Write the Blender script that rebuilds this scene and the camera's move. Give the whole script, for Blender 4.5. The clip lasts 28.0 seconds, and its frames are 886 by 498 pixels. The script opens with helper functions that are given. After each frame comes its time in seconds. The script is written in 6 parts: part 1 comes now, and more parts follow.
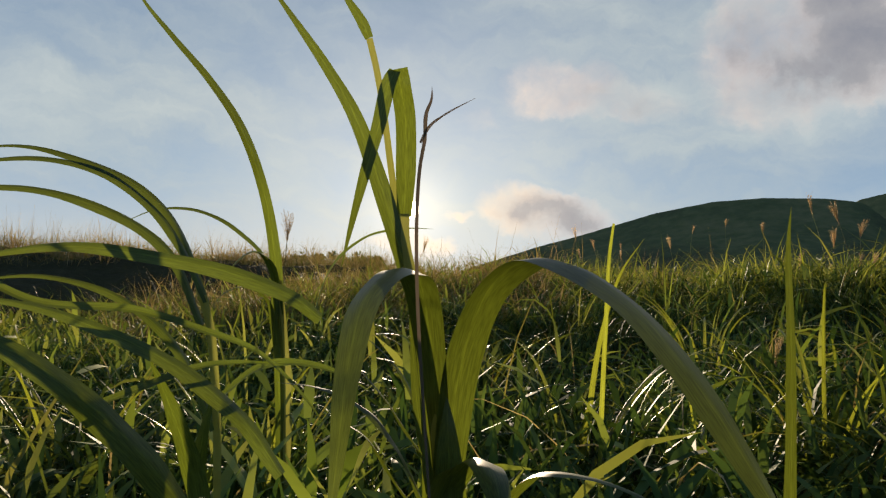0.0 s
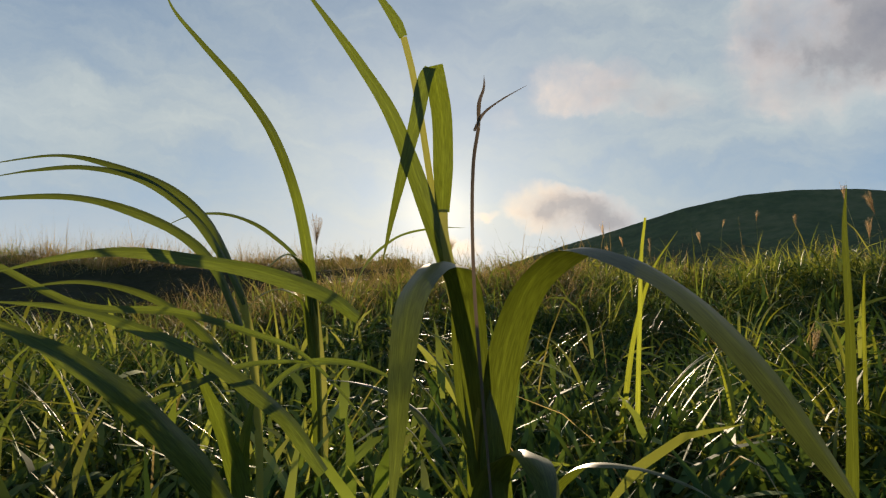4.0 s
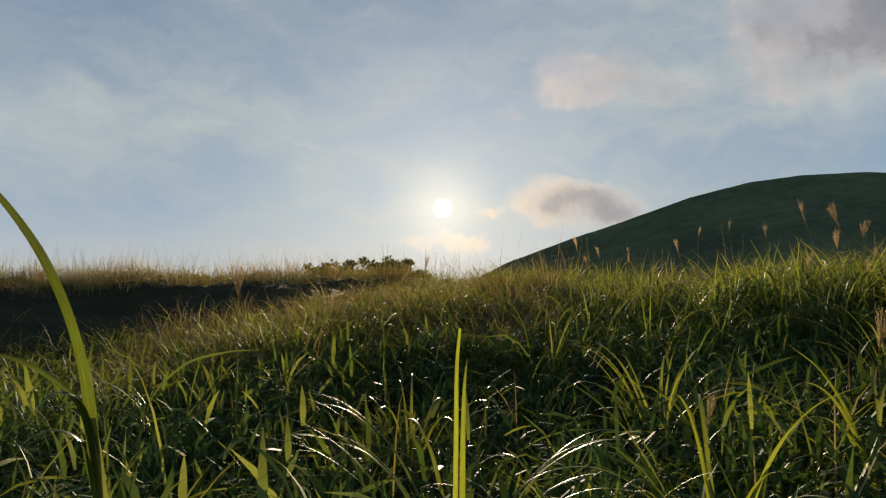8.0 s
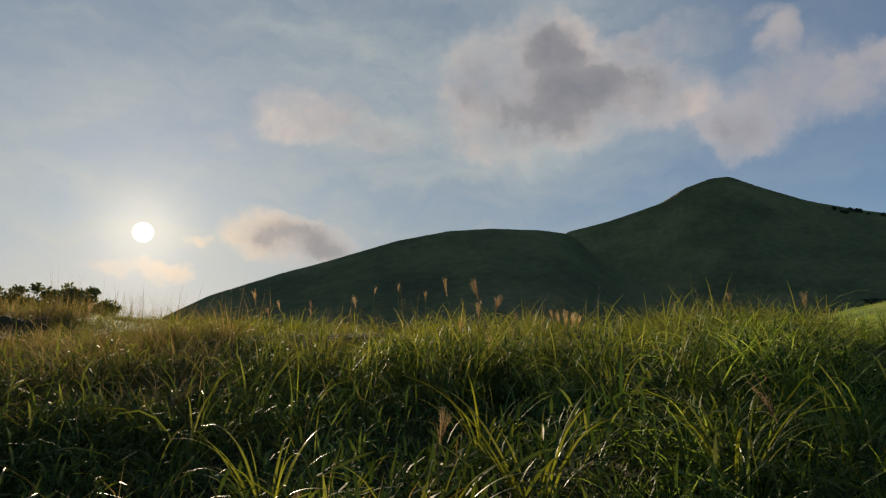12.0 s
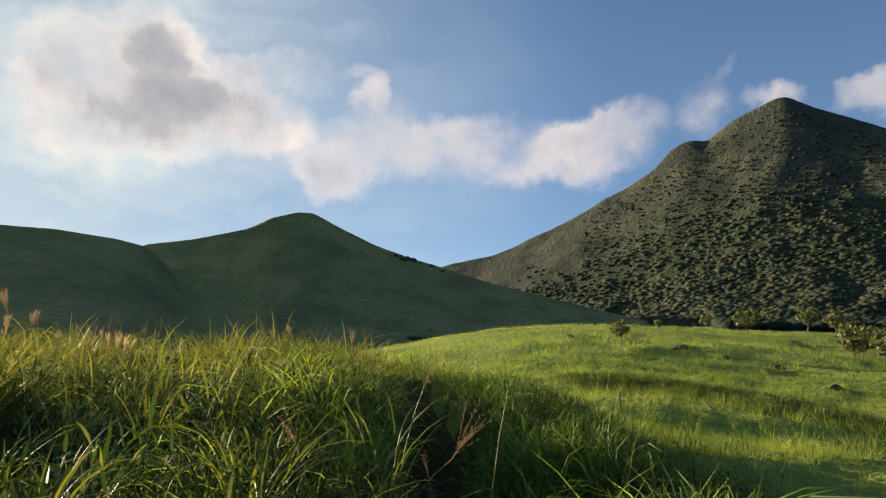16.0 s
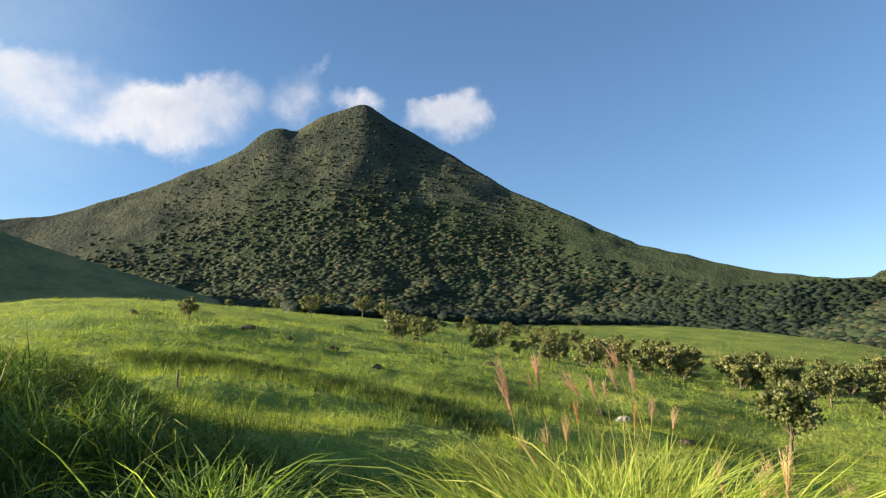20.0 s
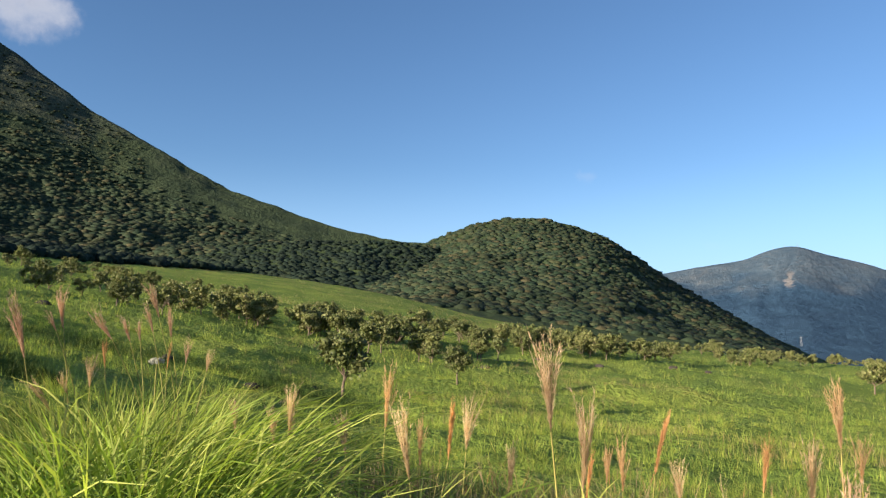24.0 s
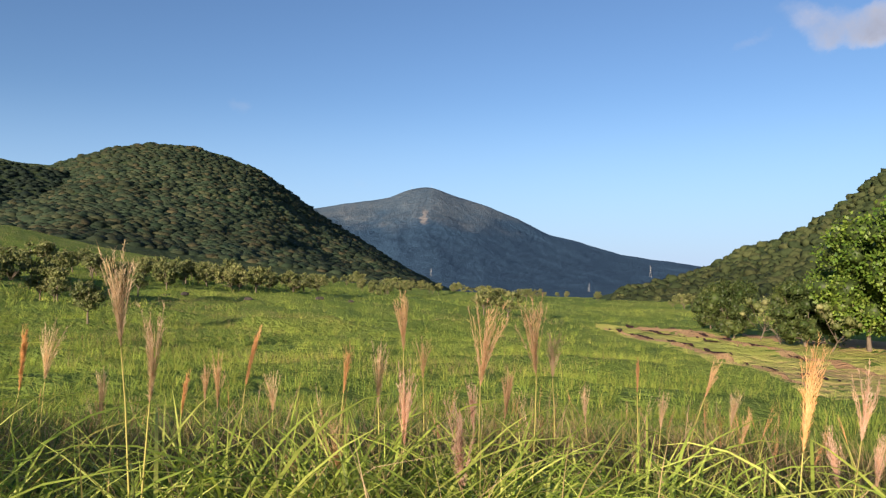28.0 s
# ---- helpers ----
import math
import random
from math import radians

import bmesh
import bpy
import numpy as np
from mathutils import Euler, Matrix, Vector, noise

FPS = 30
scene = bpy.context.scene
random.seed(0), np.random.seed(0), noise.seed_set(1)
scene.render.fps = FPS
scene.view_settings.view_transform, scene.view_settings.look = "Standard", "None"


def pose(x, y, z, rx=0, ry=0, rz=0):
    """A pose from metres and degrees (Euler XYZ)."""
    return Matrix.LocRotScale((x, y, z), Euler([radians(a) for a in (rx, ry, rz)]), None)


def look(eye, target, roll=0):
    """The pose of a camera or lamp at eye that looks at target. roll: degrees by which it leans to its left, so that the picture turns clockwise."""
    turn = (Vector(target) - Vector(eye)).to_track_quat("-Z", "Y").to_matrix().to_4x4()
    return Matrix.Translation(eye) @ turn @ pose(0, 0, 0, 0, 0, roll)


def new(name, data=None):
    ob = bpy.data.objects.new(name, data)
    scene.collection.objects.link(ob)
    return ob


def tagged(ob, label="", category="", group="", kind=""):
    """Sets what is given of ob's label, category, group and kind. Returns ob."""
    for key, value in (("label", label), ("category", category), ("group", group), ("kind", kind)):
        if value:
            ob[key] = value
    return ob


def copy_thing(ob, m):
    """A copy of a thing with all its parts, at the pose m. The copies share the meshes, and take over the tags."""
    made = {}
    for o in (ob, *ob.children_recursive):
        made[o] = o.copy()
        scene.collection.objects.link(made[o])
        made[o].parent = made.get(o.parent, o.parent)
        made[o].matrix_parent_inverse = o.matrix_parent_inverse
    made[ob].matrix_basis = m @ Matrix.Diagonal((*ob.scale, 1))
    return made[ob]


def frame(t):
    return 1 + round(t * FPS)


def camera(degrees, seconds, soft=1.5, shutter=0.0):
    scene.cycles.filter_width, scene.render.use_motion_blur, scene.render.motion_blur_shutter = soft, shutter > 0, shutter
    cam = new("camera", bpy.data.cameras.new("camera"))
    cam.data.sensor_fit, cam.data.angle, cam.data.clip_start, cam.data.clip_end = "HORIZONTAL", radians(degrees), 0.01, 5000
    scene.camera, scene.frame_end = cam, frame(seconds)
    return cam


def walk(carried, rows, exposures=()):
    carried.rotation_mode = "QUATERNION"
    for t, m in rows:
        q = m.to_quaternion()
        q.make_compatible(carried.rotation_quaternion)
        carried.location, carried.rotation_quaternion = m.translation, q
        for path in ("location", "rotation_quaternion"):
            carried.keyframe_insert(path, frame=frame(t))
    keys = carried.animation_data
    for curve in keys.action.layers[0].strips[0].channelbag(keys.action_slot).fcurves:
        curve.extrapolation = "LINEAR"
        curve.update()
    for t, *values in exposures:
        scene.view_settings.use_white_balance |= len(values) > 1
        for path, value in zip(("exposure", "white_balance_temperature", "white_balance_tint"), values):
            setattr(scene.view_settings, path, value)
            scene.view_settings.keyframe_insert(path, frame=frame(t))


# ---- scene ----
# camera and its walk
cam = camera(64.4, 28.0, 1.3)
PATH = [
    (0, pose(-0.000, 0.000, 0.500, 98.32, -2.48, -0.36)),
    (0.5, pose(-0.004, -0.000, 0.497, 98.51, -2.06, -0.05)),
    (1, pose(-0.010, -0.000, 0.497, 98.51, -2.45, 0.02)),
    (1.5, pose(-0.014, 0.000, 0.500, 98.52, -2.58, 0.04)),
    (2, pose(-0.022, -0.001, 0.499, 98.70, -2.30, 0.24)),
    (2.5, pose(-0.028, -0.003, 0.498, 98.76, -1.91, 0.46)),
    (4.5, pose(0.004, -0.002, 0.496, 98.17, -1.19, 2.75)),
    (5, pose(0.016, -0.004, 0.498, 98.08, -0.87, 3.69)),
    (5.5, pose(0.041, -0.004, 0.506, 98.04, -0.37, 4.66)),
    (6, pose(0.079, -0.003, 0.523, 97.96, 0.07, 5.37)),
    (6.5, pose(0.127, 0.001, 0.553, 97.89, 0.15, 5.50)),
    (7, pose(0.179, 0.015, 0.590, 97.93, 0.16, 5.05)),
    (7.5, pose(0.226, 0.051, 0.629, 98.09, 0.29, 4.19)),
    (8, pose(0.270, 0.046, 0.667, 98.10, 0.39, 2.82)),
    (8.5, pose(0.311, 0.029, 0.698, 97.90, 0.65, 1.20)),
    (9, pose(0.347, 0.019, 0.736, 97.62, 0.99, -0.81)),
    (9.5, pose(0.380, 0.015, 0.764, 97.41, 1.32, -3.16)),
    (10, pose(0.410, -0.007, 0.783, 97.57, 1.36, -5.82)),
    (10.5, pose(0.429, -0.039, 0.792, 98.16, 1.13, -8.79)),
    (11, pose(0.450, -0.073, 0.797, 99.14, 0.72, -12.29)),
    (11.5, pose(0.474, -0.093, 0.805, 100.06, 0.82, -16.18)),
    (12, pose(0.484, -0.098, 0.807, 100.76, 0.66, -20.64)),
    (12.5, pose(0.477, -0.104, 0.805, 101.15, 0.53, -25.46)),
    (14.5, pose(0.520, -0.120, 0.830, 102.03, -0.04, -42.83)),
    (15, pose(0.527, -0.128, 0.831, 102.28, -0.06, -46.73)),
    (15.5, pose(0.537, -0.139, 0.833, 102.43, -0.03, -50.54)),
    (16, pose(0.547, -0.149, 0.834, 102.49, 0.01, -54.45)),
    (16.5, pose(0.561, -0.159, 0.834, 102.46, 0.20, -58.38)),
    (17, pose(0.575, -0.168, 0.834, 102.35, 0.41, -62.34)),
    (17.5, pose(0.590, -0.176, 0.833, 102.14, 0.53, -66.41)),
    (18, pose(0.602, -0.180, 0.832, 101.88, 0.57, -70.60)),
    (18.5, pose(0.614, -0.185, 0.830, 101.58, 0.80, -74.87)),
    (19, pose(0.624, -0.194, 0.827, 101.24, 0.88, -79.36)),
    (19.5, pose(0.632, -0.206, 0.823, 100.97, 0.69, -83.87)),
    (20, pose(0.640, -0.219, 0.819, 100.65, 0.62, -88.32)),
    (20.5, pose(0.646, -0.234, 0.816, 100.33, 0.51, -92.59)),
    (21, pose(0.648, -0.248, 0.814, 100.01, 0.51, -96.61)),
    (21.5, pose(0.647, -0.263, 0.813, 99.65, 0.48, -100.44)),
    (23.5, pose(0.625, -0.342, 0.810, 97.21, -0.45, -116.80)),
    (24, pose(0.616, -0.351, 0.807, 96.37, -0.82, -121.51)),
    (24.5, pose(0.596, -0.363, 0.804, 95.72, -1.05, -126.20)),
    (25, pose(0.575, -0.376, 0.803, 95.16, -1.16, -130.68)),
    (25.5, pose(0.558, -0.385, 0.800, 94.65, -1.16, -134.93)),
    (26, pose(0.541, -0.391, 0.796, 94.02, -0.96, -138.88)),
    (26.5, pose(0.520, -0.403, 0.793, 93.29, -0.80, -142.38)),
    (27, pose(0.506, -0.409, 0.786, 92.52, -0.64, -145.32)),
    (27.5, pose(0.495, -0.412, 0.778, 91.80, -0.49, -147.63)),
    (28, pose(0.483, -0.415, 0.775, 91.26, -0.41, -149.27)),
]

EXPOSURES = [(0, 1.25, 6500, 13), (5.5, 1.25, 6500, 13), (8.5, 1.0, 6500, 13), (12, 0.88, 6600, 14), (14.6, 1.5, 6800, 14), (17, 1.87, 6750, 12), (20, 2.12, 6350, 9), (24, 1.72, 5920, 11), (28, 1.42, 6050, 16)]
walk(cam, PATH, EXPOSURES)

# world, sun
SUN_AZ, SUN_EL = radians(-2.8), radians(13.0)


def bearing(az, el=0.0):
    """The unit vector towards a bearing (degrees clockwise from +y) and an elevation."""
    a, e = radians(az), radians(el)
    return Vector((math.sin(a) * math.cos(e), math.cos(a) * math.cos(e), math.sin(e)))


SUN_DIR = bearing(-2.8, 11.4)
sun_data = bpy.data.lights.new("sun", "SUN")
sun_data.energy, sun_data.angle, sun_data.color = 4.6, radians(0.55), (1.0, 0.80, 0.55)
sun = new("sun", sun_data)
sun.matrix_world = look((0, 0, 60), Vector((0, 0, 60)) - bearing(-2.8, 13.0))


class Nodes:
    """Short hand for node trees."""

    def __init__(self, tree):
        self.t = tree
        tree.nodes.clear()

    def add(self, kind, **values):
        nd = self.t.nodes.new(kind)
        for k, v in values.items():
            setattr(nd, k, v)
        return nd

    def put(self, socket, v):
        if isinstance(v, bpy.types.NodeSocket):
            self.t.links.new(v, socket)
        elif v is not None:
            socket.default_value = v

    def math(self, op, a, b=None, c=None, clamp=False):
        nd = self.add("ShaderNodeMath", operation=op, use_clamp=clamp)
        for s, v in zip(nd.inputs, (a, b, c)):
            self.put(s, v)
        return nd.outputs[0]

    def vmath(self, op, a, b=None):
        nd = self.add("ShaderNodeVectorMath", operation=op)
        self.put(nd.inputs[0], a)
        self.put(nd.inputs[1], b)
        return nd.outputs["Value"] if op in ("DOT_PRODUCT", "LENGTH") else nd.outputs[0]

    def mix(self, f, a, b):
        nd = self.add("ShaderNodeMix", data_type="RGBA")
        self.put(nd.inputs[0], f)
        self.put(nd.inputs[6], a)
        self.put(nd.inputs[7], b)
        return nd.outputs[2]

    def smooth(self, v, lo, hi, to_lo=0.0, to_hi=1.0):
        nd = self.add("ShaderNodeMapRange", interpolation_type="SMOOTHSTEP")
        for s, x in zip(nd.inputs, (v, lo, hi, to_lo, to_hi)):
            self.put(s, x)
        return nd.outputs[0]

    def noise(self, vec, scale, detail=4.0, rough=0.55, kind="Fac"):
        nd = self.add("ShaderNodeTexNoise")
        self.put(nd.inputs["Vector"], vec)
        nd.inputs["Scale"].default_value = scale
        nd.inputs["Detail"].default_value = detail
        nd.inputs["Roughness"].default_value = rough
        return nd.outputs[0] if kind == "Fac" else nd.outputs[1]

    def ramp(self, v, stops):
        nd = self.add("ShaderNodeValToRGB")
        e = nd.color_ramp.elements
        while len(e) < len(stops):
            e.new(0.5)
        for el, (p, c) in zip(e, stops):
            el.position, el.color = p, (*c, 1)
        self.put(nd.inputs[0], v)
        return nd.outputs[0]


world = bpy.data.worlds.new("sky")
scene.world = world
world.use_nodes = True
W = Nodes(world.node_tree)
SKY_STRENGTH = 0.05
sky = W.add("ShaderNodeTexSky", sky_type="NISHITA", sun_disc=False, sun_elevation=SUN_EL, sun_rotation=SUN_AZ,
            altitude=700.0, air_density=1.0, dust_density=0.1, ozone_density=3.0)
view = W.add("ShaderNodeTexCoord").outputs["Generated"]
warp = W.vmath("SUBTRACT", W.noise(view, 9.0, 7.0, 0.6, "Color"), (0.5, 0.5, 0.5))
warp_nd = W.add("ShaderNodeVectorMath", operation="SCALE")
W.put(warp_nd.inputs[0], warp)
warp_nd.inputs["Scale"].default_value = 0.11
bent = W.vmath("ADD", view, warp_nd.outputs[0])


def cloud_blob(az, el, wide, high, weight=1.0, lean=0.0):
    """A soft oval in the sky: wide and high are half sizes in degrees."""
    c = bearing(az, el)
    e1 = bearing(az + 90)
    e2 = c.cross(e1) * -1
    e2 = e2 if e2.z > 0 else -e2
    l = radians(lean)
    u_dir, v_dir = e1 * math.cos(l) + e2 * math.sin(l), e2 * math.cos(l) - e1 * math.sin(l)
    off = W.vmath("SUBTRACT", bent, tuple(c))
    u = W.math("MULTIPLY", W.vmath("DOT_PRODUCT", off, tuple(u_dir)), 1 / radians(wide))
    v = W.math("MULTIPLY", W.vmath("DOT_PRODUCT", off, tuple(v_dir)), 1 / radians(high))
    d2 = W.math("ADD", W.math("MULTIPLY", u, u), W.math("MULTIPLY", v, v))
    front = W.math("GREATER_THAN", W.vmath("DOT_PRODUCT", bent, tuple(c)), 0.0)
    val = W.math("MULTIPLY_ADD", d2, -0.5 * weight, weight)
    return W.math("ADD", val, W.math("MULTIPLY_ADD", front, 9.0, -9.0))


def gather(blobs):
    total = None
    for b in blobs:
        v = cloud_blob(*b)
        total = v if total is None else W.math("SMOOTH_MAX", total, v, 0.35)
    return W.math("MAXIMUM", total, 0.0)


fine = W.noise(bent, 16.0, 9.0, 0.62)
puff = W.noise(view, 7.0, 7.0, 0.55)
body = W.math("MULTIPLY", W.smooth(puff, 0.28, 0.72, 0.35, 1.35), W.smooth(fine, 0.25, 0.75, 0.75, 1.25))
puff_sun = W.noise(W.vmath("ADD", view, tuple(SUN_DIR * 0.05)), 7.0, 4.0, 0.5)
fine_sun = W.noise(W.vmath("ADD", bent, tuple(SUN_DIR * 0.02)), 16.0, 5.0, 0.55)
# how far a tuft of cloud turns away from the sun
shaded = W.math("ADD", W.math("MULTIPLY", W.math("SUBTRACT", puff_sun, puff), 1.1), W.math("MULTIPLY", W.math("SUBTRACT", fine_sun, fine), 0.35))
# clouds towards the sun: pale rims and grey hearts
back_lit = gather([(9.6, 21.0, 4.0, 1.8, 0.75, -8), (14.5, 20.1, 3.6, 1.5, 0.65, -8), (3, 18.9, 1.6, 0.9, 0.5),
                   (8.7, 11.2, 4.6, 1.8, 1.0, -12), (5.4, 11.7, 1.7, 0.8, 0.6), (1.4, 11.1, 1.3, 0.4, 0.5),
                   (-3.4, 8.6, 2.8, 0.55, 0.75), (-0.5, 8.4, 1.6, 0.6, 0.6), (25.4, 22.2, 3.8, 4.2, 1.15), (29.5, 26.3, 4.2, 2.8, 1.1),
                   (31.8, 22.2, 5.0, 3.0, 1.05), (37.8, 22.0, 4.6, 2.4, 0.95), (39.5, 25.8, 4.0, 1.3, 0.6)])
back_d = W.math("MULTIPLY", back_lit, body)
back_mask = W.smooth(back_d, 0.0, 1.0, 0.0, 0.94)
back_tone = W.math("ADD", W.math("MULTIPLY", back_d, 0.72), shaded)
back_col = W.ramp(back_tone, [(0.0, (7.2, 6.4, 5.6)), (0.22, (7.0, 6.0, 5.2)), (0.42, (5.0, 4.6, 4.4)), (0.66, (3.1, 3.1, 3.2)), (1.0, (2.3, 2.4, 2.7))])
back_col = W.mix(W.smooth(W.vmath("DOT_PRODUCT", view, tuple(SUN_DIR)), math.cos(radians(15)), math.cos(radians(4)), 0.0, 0.55), back_col, W.ramp(back_tone, [(0.0, (11.0, 8.0, 4.6)), (0.35, (10.0, 7.0, 4.0)), (0.65, (3.6, 3.2, 3.0))]))
# clouds away from it: white with soft grey
white = gather([(48.7, 24.2, 1.1, 1.7, 0.75), (47.0, 26.0, 1.6, 0.5, 0.5), (44.8, 18.8, 3.2, 1.8, 0.9), (41.5, 20.6, 3.0, 1.6, 0.8),
                (51.0, 20.9, 5.6, 2.5, 1.0), (57.5, 20.8, 5.4, 2.4, 0.95), (63.8, 19.8, 5.6, 2.1, 1.0), (70.0, 20.8, 3.2, 1.9, 0.8), (46.0, 22.2, 2.4, 0.8, 0.45),
                (76.1, 22.1, 1.9, 1.8, 0.7, 35), (78.1, 24.0, 1.3, 0.5, 0.5, 40), (81.5, 22.2, 2.0, 0.8, 0.5), (89.1, 21.6, 2.8, 1.8, 1.15, 5), (87.3, 20.7, 1.8, 1.1, 0.7),
                (178.9, 16.8, 2.3, 1.1, 1.0, -5), (181.6, 16.6, 2.6, 1.3, 0.9), (173.4, 16.0, 1.3, 0.35, 0.6, 25), (177.3, 17.9, 1.5, 0.5, 0.5),
                (133.2, 12.4, 0.8, 0.6, 0.2), (143, 6.8, 1.2, 0.5, 0.2)])
white_d = W.math("MULTIPLY", white, body)
white_mask = W.smooth(white_d, 0.0, 1.15, 0.0, 0.9)
white_col = W.ramp(W.math("ADD", W.math("MULTIPLY", white_d, 0.75), shaded), [(0.0, (4.6, 4.6, 4.8)), (0.35, (5.6, 5.1, 4.8)), (0.6, (4.4, 4.25, 4.3)), (1.0, (2.9, 3.0, 3.4))])
# thin high veil over the sun's half of the sky
sunward = W.vmath("DOT_PRODUCT", view, tuple(SUN_DIR))
flat = W.vmath("MULTIPLY", bent, (1.0, 1.0, 3.2))
veil_n = W.noise(flat, 2.6, 6.0, 0.6)
veil = W.math("MULTIPLY", W.smooth(sunward, 0.35, 0.95), W.smooth(veil_n, 0.3, 0.7, 0.6, 0.95))
veil_col = W.ramp(veil_n, [(0.3, (2.7, 3.3, 3.45)), (0.72, (4.85, 5.4, 5.2))])
high = W.add("ShaderNodeSeparateXYZ")
W.put(high.inputs[0], view)
low_air = W.smooth(high.outputs[2], -0.02, 0.24, 0.8, 0.0)
low_col = W.mix(W.smooth(sunward, 0.2, 0.95), (3.2, 4.7, 6.6, 1), (6.6, 5.9, 5.0, 1))
base = W.mix(veil, sky.outputs[0], veil_col)
base = W.mix(low_air, base, low_col)
base = W.mix(white_mask, base, white_col)
base = W.mix(back_mask, base, back_col)
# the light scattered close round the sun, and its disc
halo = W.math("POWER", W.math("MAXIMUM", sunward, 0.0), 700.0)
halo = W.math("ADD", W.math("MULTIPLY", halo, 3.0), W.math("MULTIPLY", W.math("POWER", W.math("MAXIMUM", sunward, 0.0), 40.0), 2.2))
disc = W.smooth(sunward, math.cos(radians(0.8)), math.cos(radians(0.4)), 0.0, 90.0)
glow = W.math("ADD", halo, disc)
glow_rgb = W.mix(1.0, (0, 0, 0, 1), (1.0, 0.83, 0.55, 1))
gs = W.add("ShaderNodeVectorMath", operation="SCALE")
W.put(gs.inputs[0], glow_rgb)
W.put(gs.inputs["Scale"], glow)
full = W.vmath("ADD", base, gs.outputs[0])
bg = W.add("ShaderNodeBackground")
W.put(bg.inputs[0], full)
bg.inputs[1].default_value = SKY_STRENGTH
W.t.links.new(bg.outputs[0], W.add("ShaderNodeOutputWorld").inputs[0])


# ---- materials ----
def material(name):
    m = bpy.data.materials.new(name)
    m.use_nodes = True
    return m, Nodes(m.node_tree)


def finish(m, N, shader, bump=None, strength=0.3, distance=0.02):
    out = N.add("ShaderNodeOutputMaterial")
    N.t.links.new(shader, out.inputs[0])
    return m


def bumped(N, height, strength, distance):
    b = N.add("ShaderNodeBump")
    b.inputs["Strength"].default_value, b.inputs["Distance"].default_value = strength, distance
    N.put(b.inputs["Height"], height)
    return b.outputs[0]


def leafy(name, stops, glow, rough=0.58, through_share=0.42, fibre=0.0, shine=0.22):
    """Thin leaves: colour by island, a coat of gloss, and light that passes through."""
    m, N = material(name)
    geo = N.add("ShaderNodeNewGeometry")
    rnd = geo.outputs["Random Per Island"]
    col = N.ramp(rnd, stops)
    patch = N.noise(geo.outputs["Position"], 1.3, 3.0)
    clump = N.noise(geo.outputs["Position"], 4.5, 2.0)
    wide = N.noise(geo.outputs["Position"], 0.11, 4.0, 0.6)
    hue = N.add("ShaderNodeHueSaturation")
    N.put(hue.inputs["Color"], col)
    lum = N.math("MULTIPLY", N.smooth(patch, 0.3, 0.7, 0.75, 1.25), N.smooth(clump, 0.3, 0.7, 0.72, 1.28))
    N.put(hue.inputs["Value"], N.math("MULTIPLY", lum, N.smooth(wide, 0.3, 0.7, 0.78, 1.22)))
    N.put(hue.inputs["Hue"], N.math("ADD", N.smooth(patch, 0.25, 0.75, 0.49, 0.505), N.smooth(wide, 0.3, 0.7, 0.012, -0.014)))
    col = hue.outputs[0]
    if fibre:
        tc = N.add("ShaderNodeTexCoord")
        st = N.noise(N.vmath("MULTIPLY", tc.outputs["UV"], (fibre, 3.0, 1.0)), 1.0, 2.0)
        vein = N.math("ABSOLUTE", N.math("SUBTRACT", N.vmath("DOT_PRODUCT", tc.outputs["UV"], (1, 0, 0)), 0.5))
        f = N.math("MULTIPLY", N.smooth(st, 0.3, 0.7, 0.72, 1.2), N.smooth(vein, 0.0, 0.06, 1.35, 1.0))
        h2 = N.add("ShaderNodeHueSaturation")
        N.put(h2.inputs["Color"], col)
        N.put(h2.inputs["Value"], f)
        col = h2.outputs[0]
    p = N.add("ShaderNodeBsdfPrincipled")
    N.put(p.inputs["Base Color"], col)
    p.inputs["Roughness"].default_value = rough
    p.inputs["Specular IOR Level"].default_value = shine
    tr = N.add("ShaderNodeBsdfTranslucent")
    N.put(tr.inputs[0], N.mix(1.0, (0, 0, 0, 1), col))
    tint = N.add("ShaderNodeMix", data_type="RGBA", blend_type="MULTIPLY")
    tint.inputs[0].default_value = 1.0
    N.put(tint.inputs[6], col)
    tint.inputs[7].default_value = (*glow, 1)
    N.put(tr.inputs[0], tint.outputs[2])
    mx = N.add("ShaderNodeMixShader")
    mx.inputs[0].default_value = through_share
    N.t.links.new(p.outputs[0], mx.inputs[1])
    N.t.links.new(tr.outputs[0], mx.inputs[2])
    return finish(m, N, mx.outputs[0])


GLOW = (1.3, 1.4, 0.65)
grass_mat = leafy("meadow_grass", [(0.0, (0.10, 0.12, 0.024)), (0.45, (0.165, 0.18, 0.034)), (0.82, (0.22, 0.24, 0.05)), (0.94, (0.26, 0.22, 0.08)), (1.0, (0.34, 0.31, 0.19))], (1.3, 1.35, 0.55), 0.7, through_share=0.28, shine=0.05)
lush_mat = leafy("lush_grass", [(0.0, (0.042, 0.072, 0.022)), (0.5, (0.068, 0.105, 0.030)), (1.0, (0.115, 0.15, 0.045))], GLOW, 0.6, 0.15, 0.0, 0.04)
pale_mat = leafy("long_grass", [(0.0, (0.105, 0.15, 0.035)), (0.5, (0.16, 0.205, 0.05)), (1.0, (0.26, 0.28, 0.09))], (1.35, 1.25, 0.55), 0.6, 0.26, 0.0, 0.06)
mound_mat = leafy("mound_grass", [(0.0, (0.065, 0.125, 0.026)), (0.5, (0.11, 0.18, 0.038)), (1.0, (0.19, 0.25, 0.065))], GLOW, 0.6, 0.25, 0.0, 0.08)
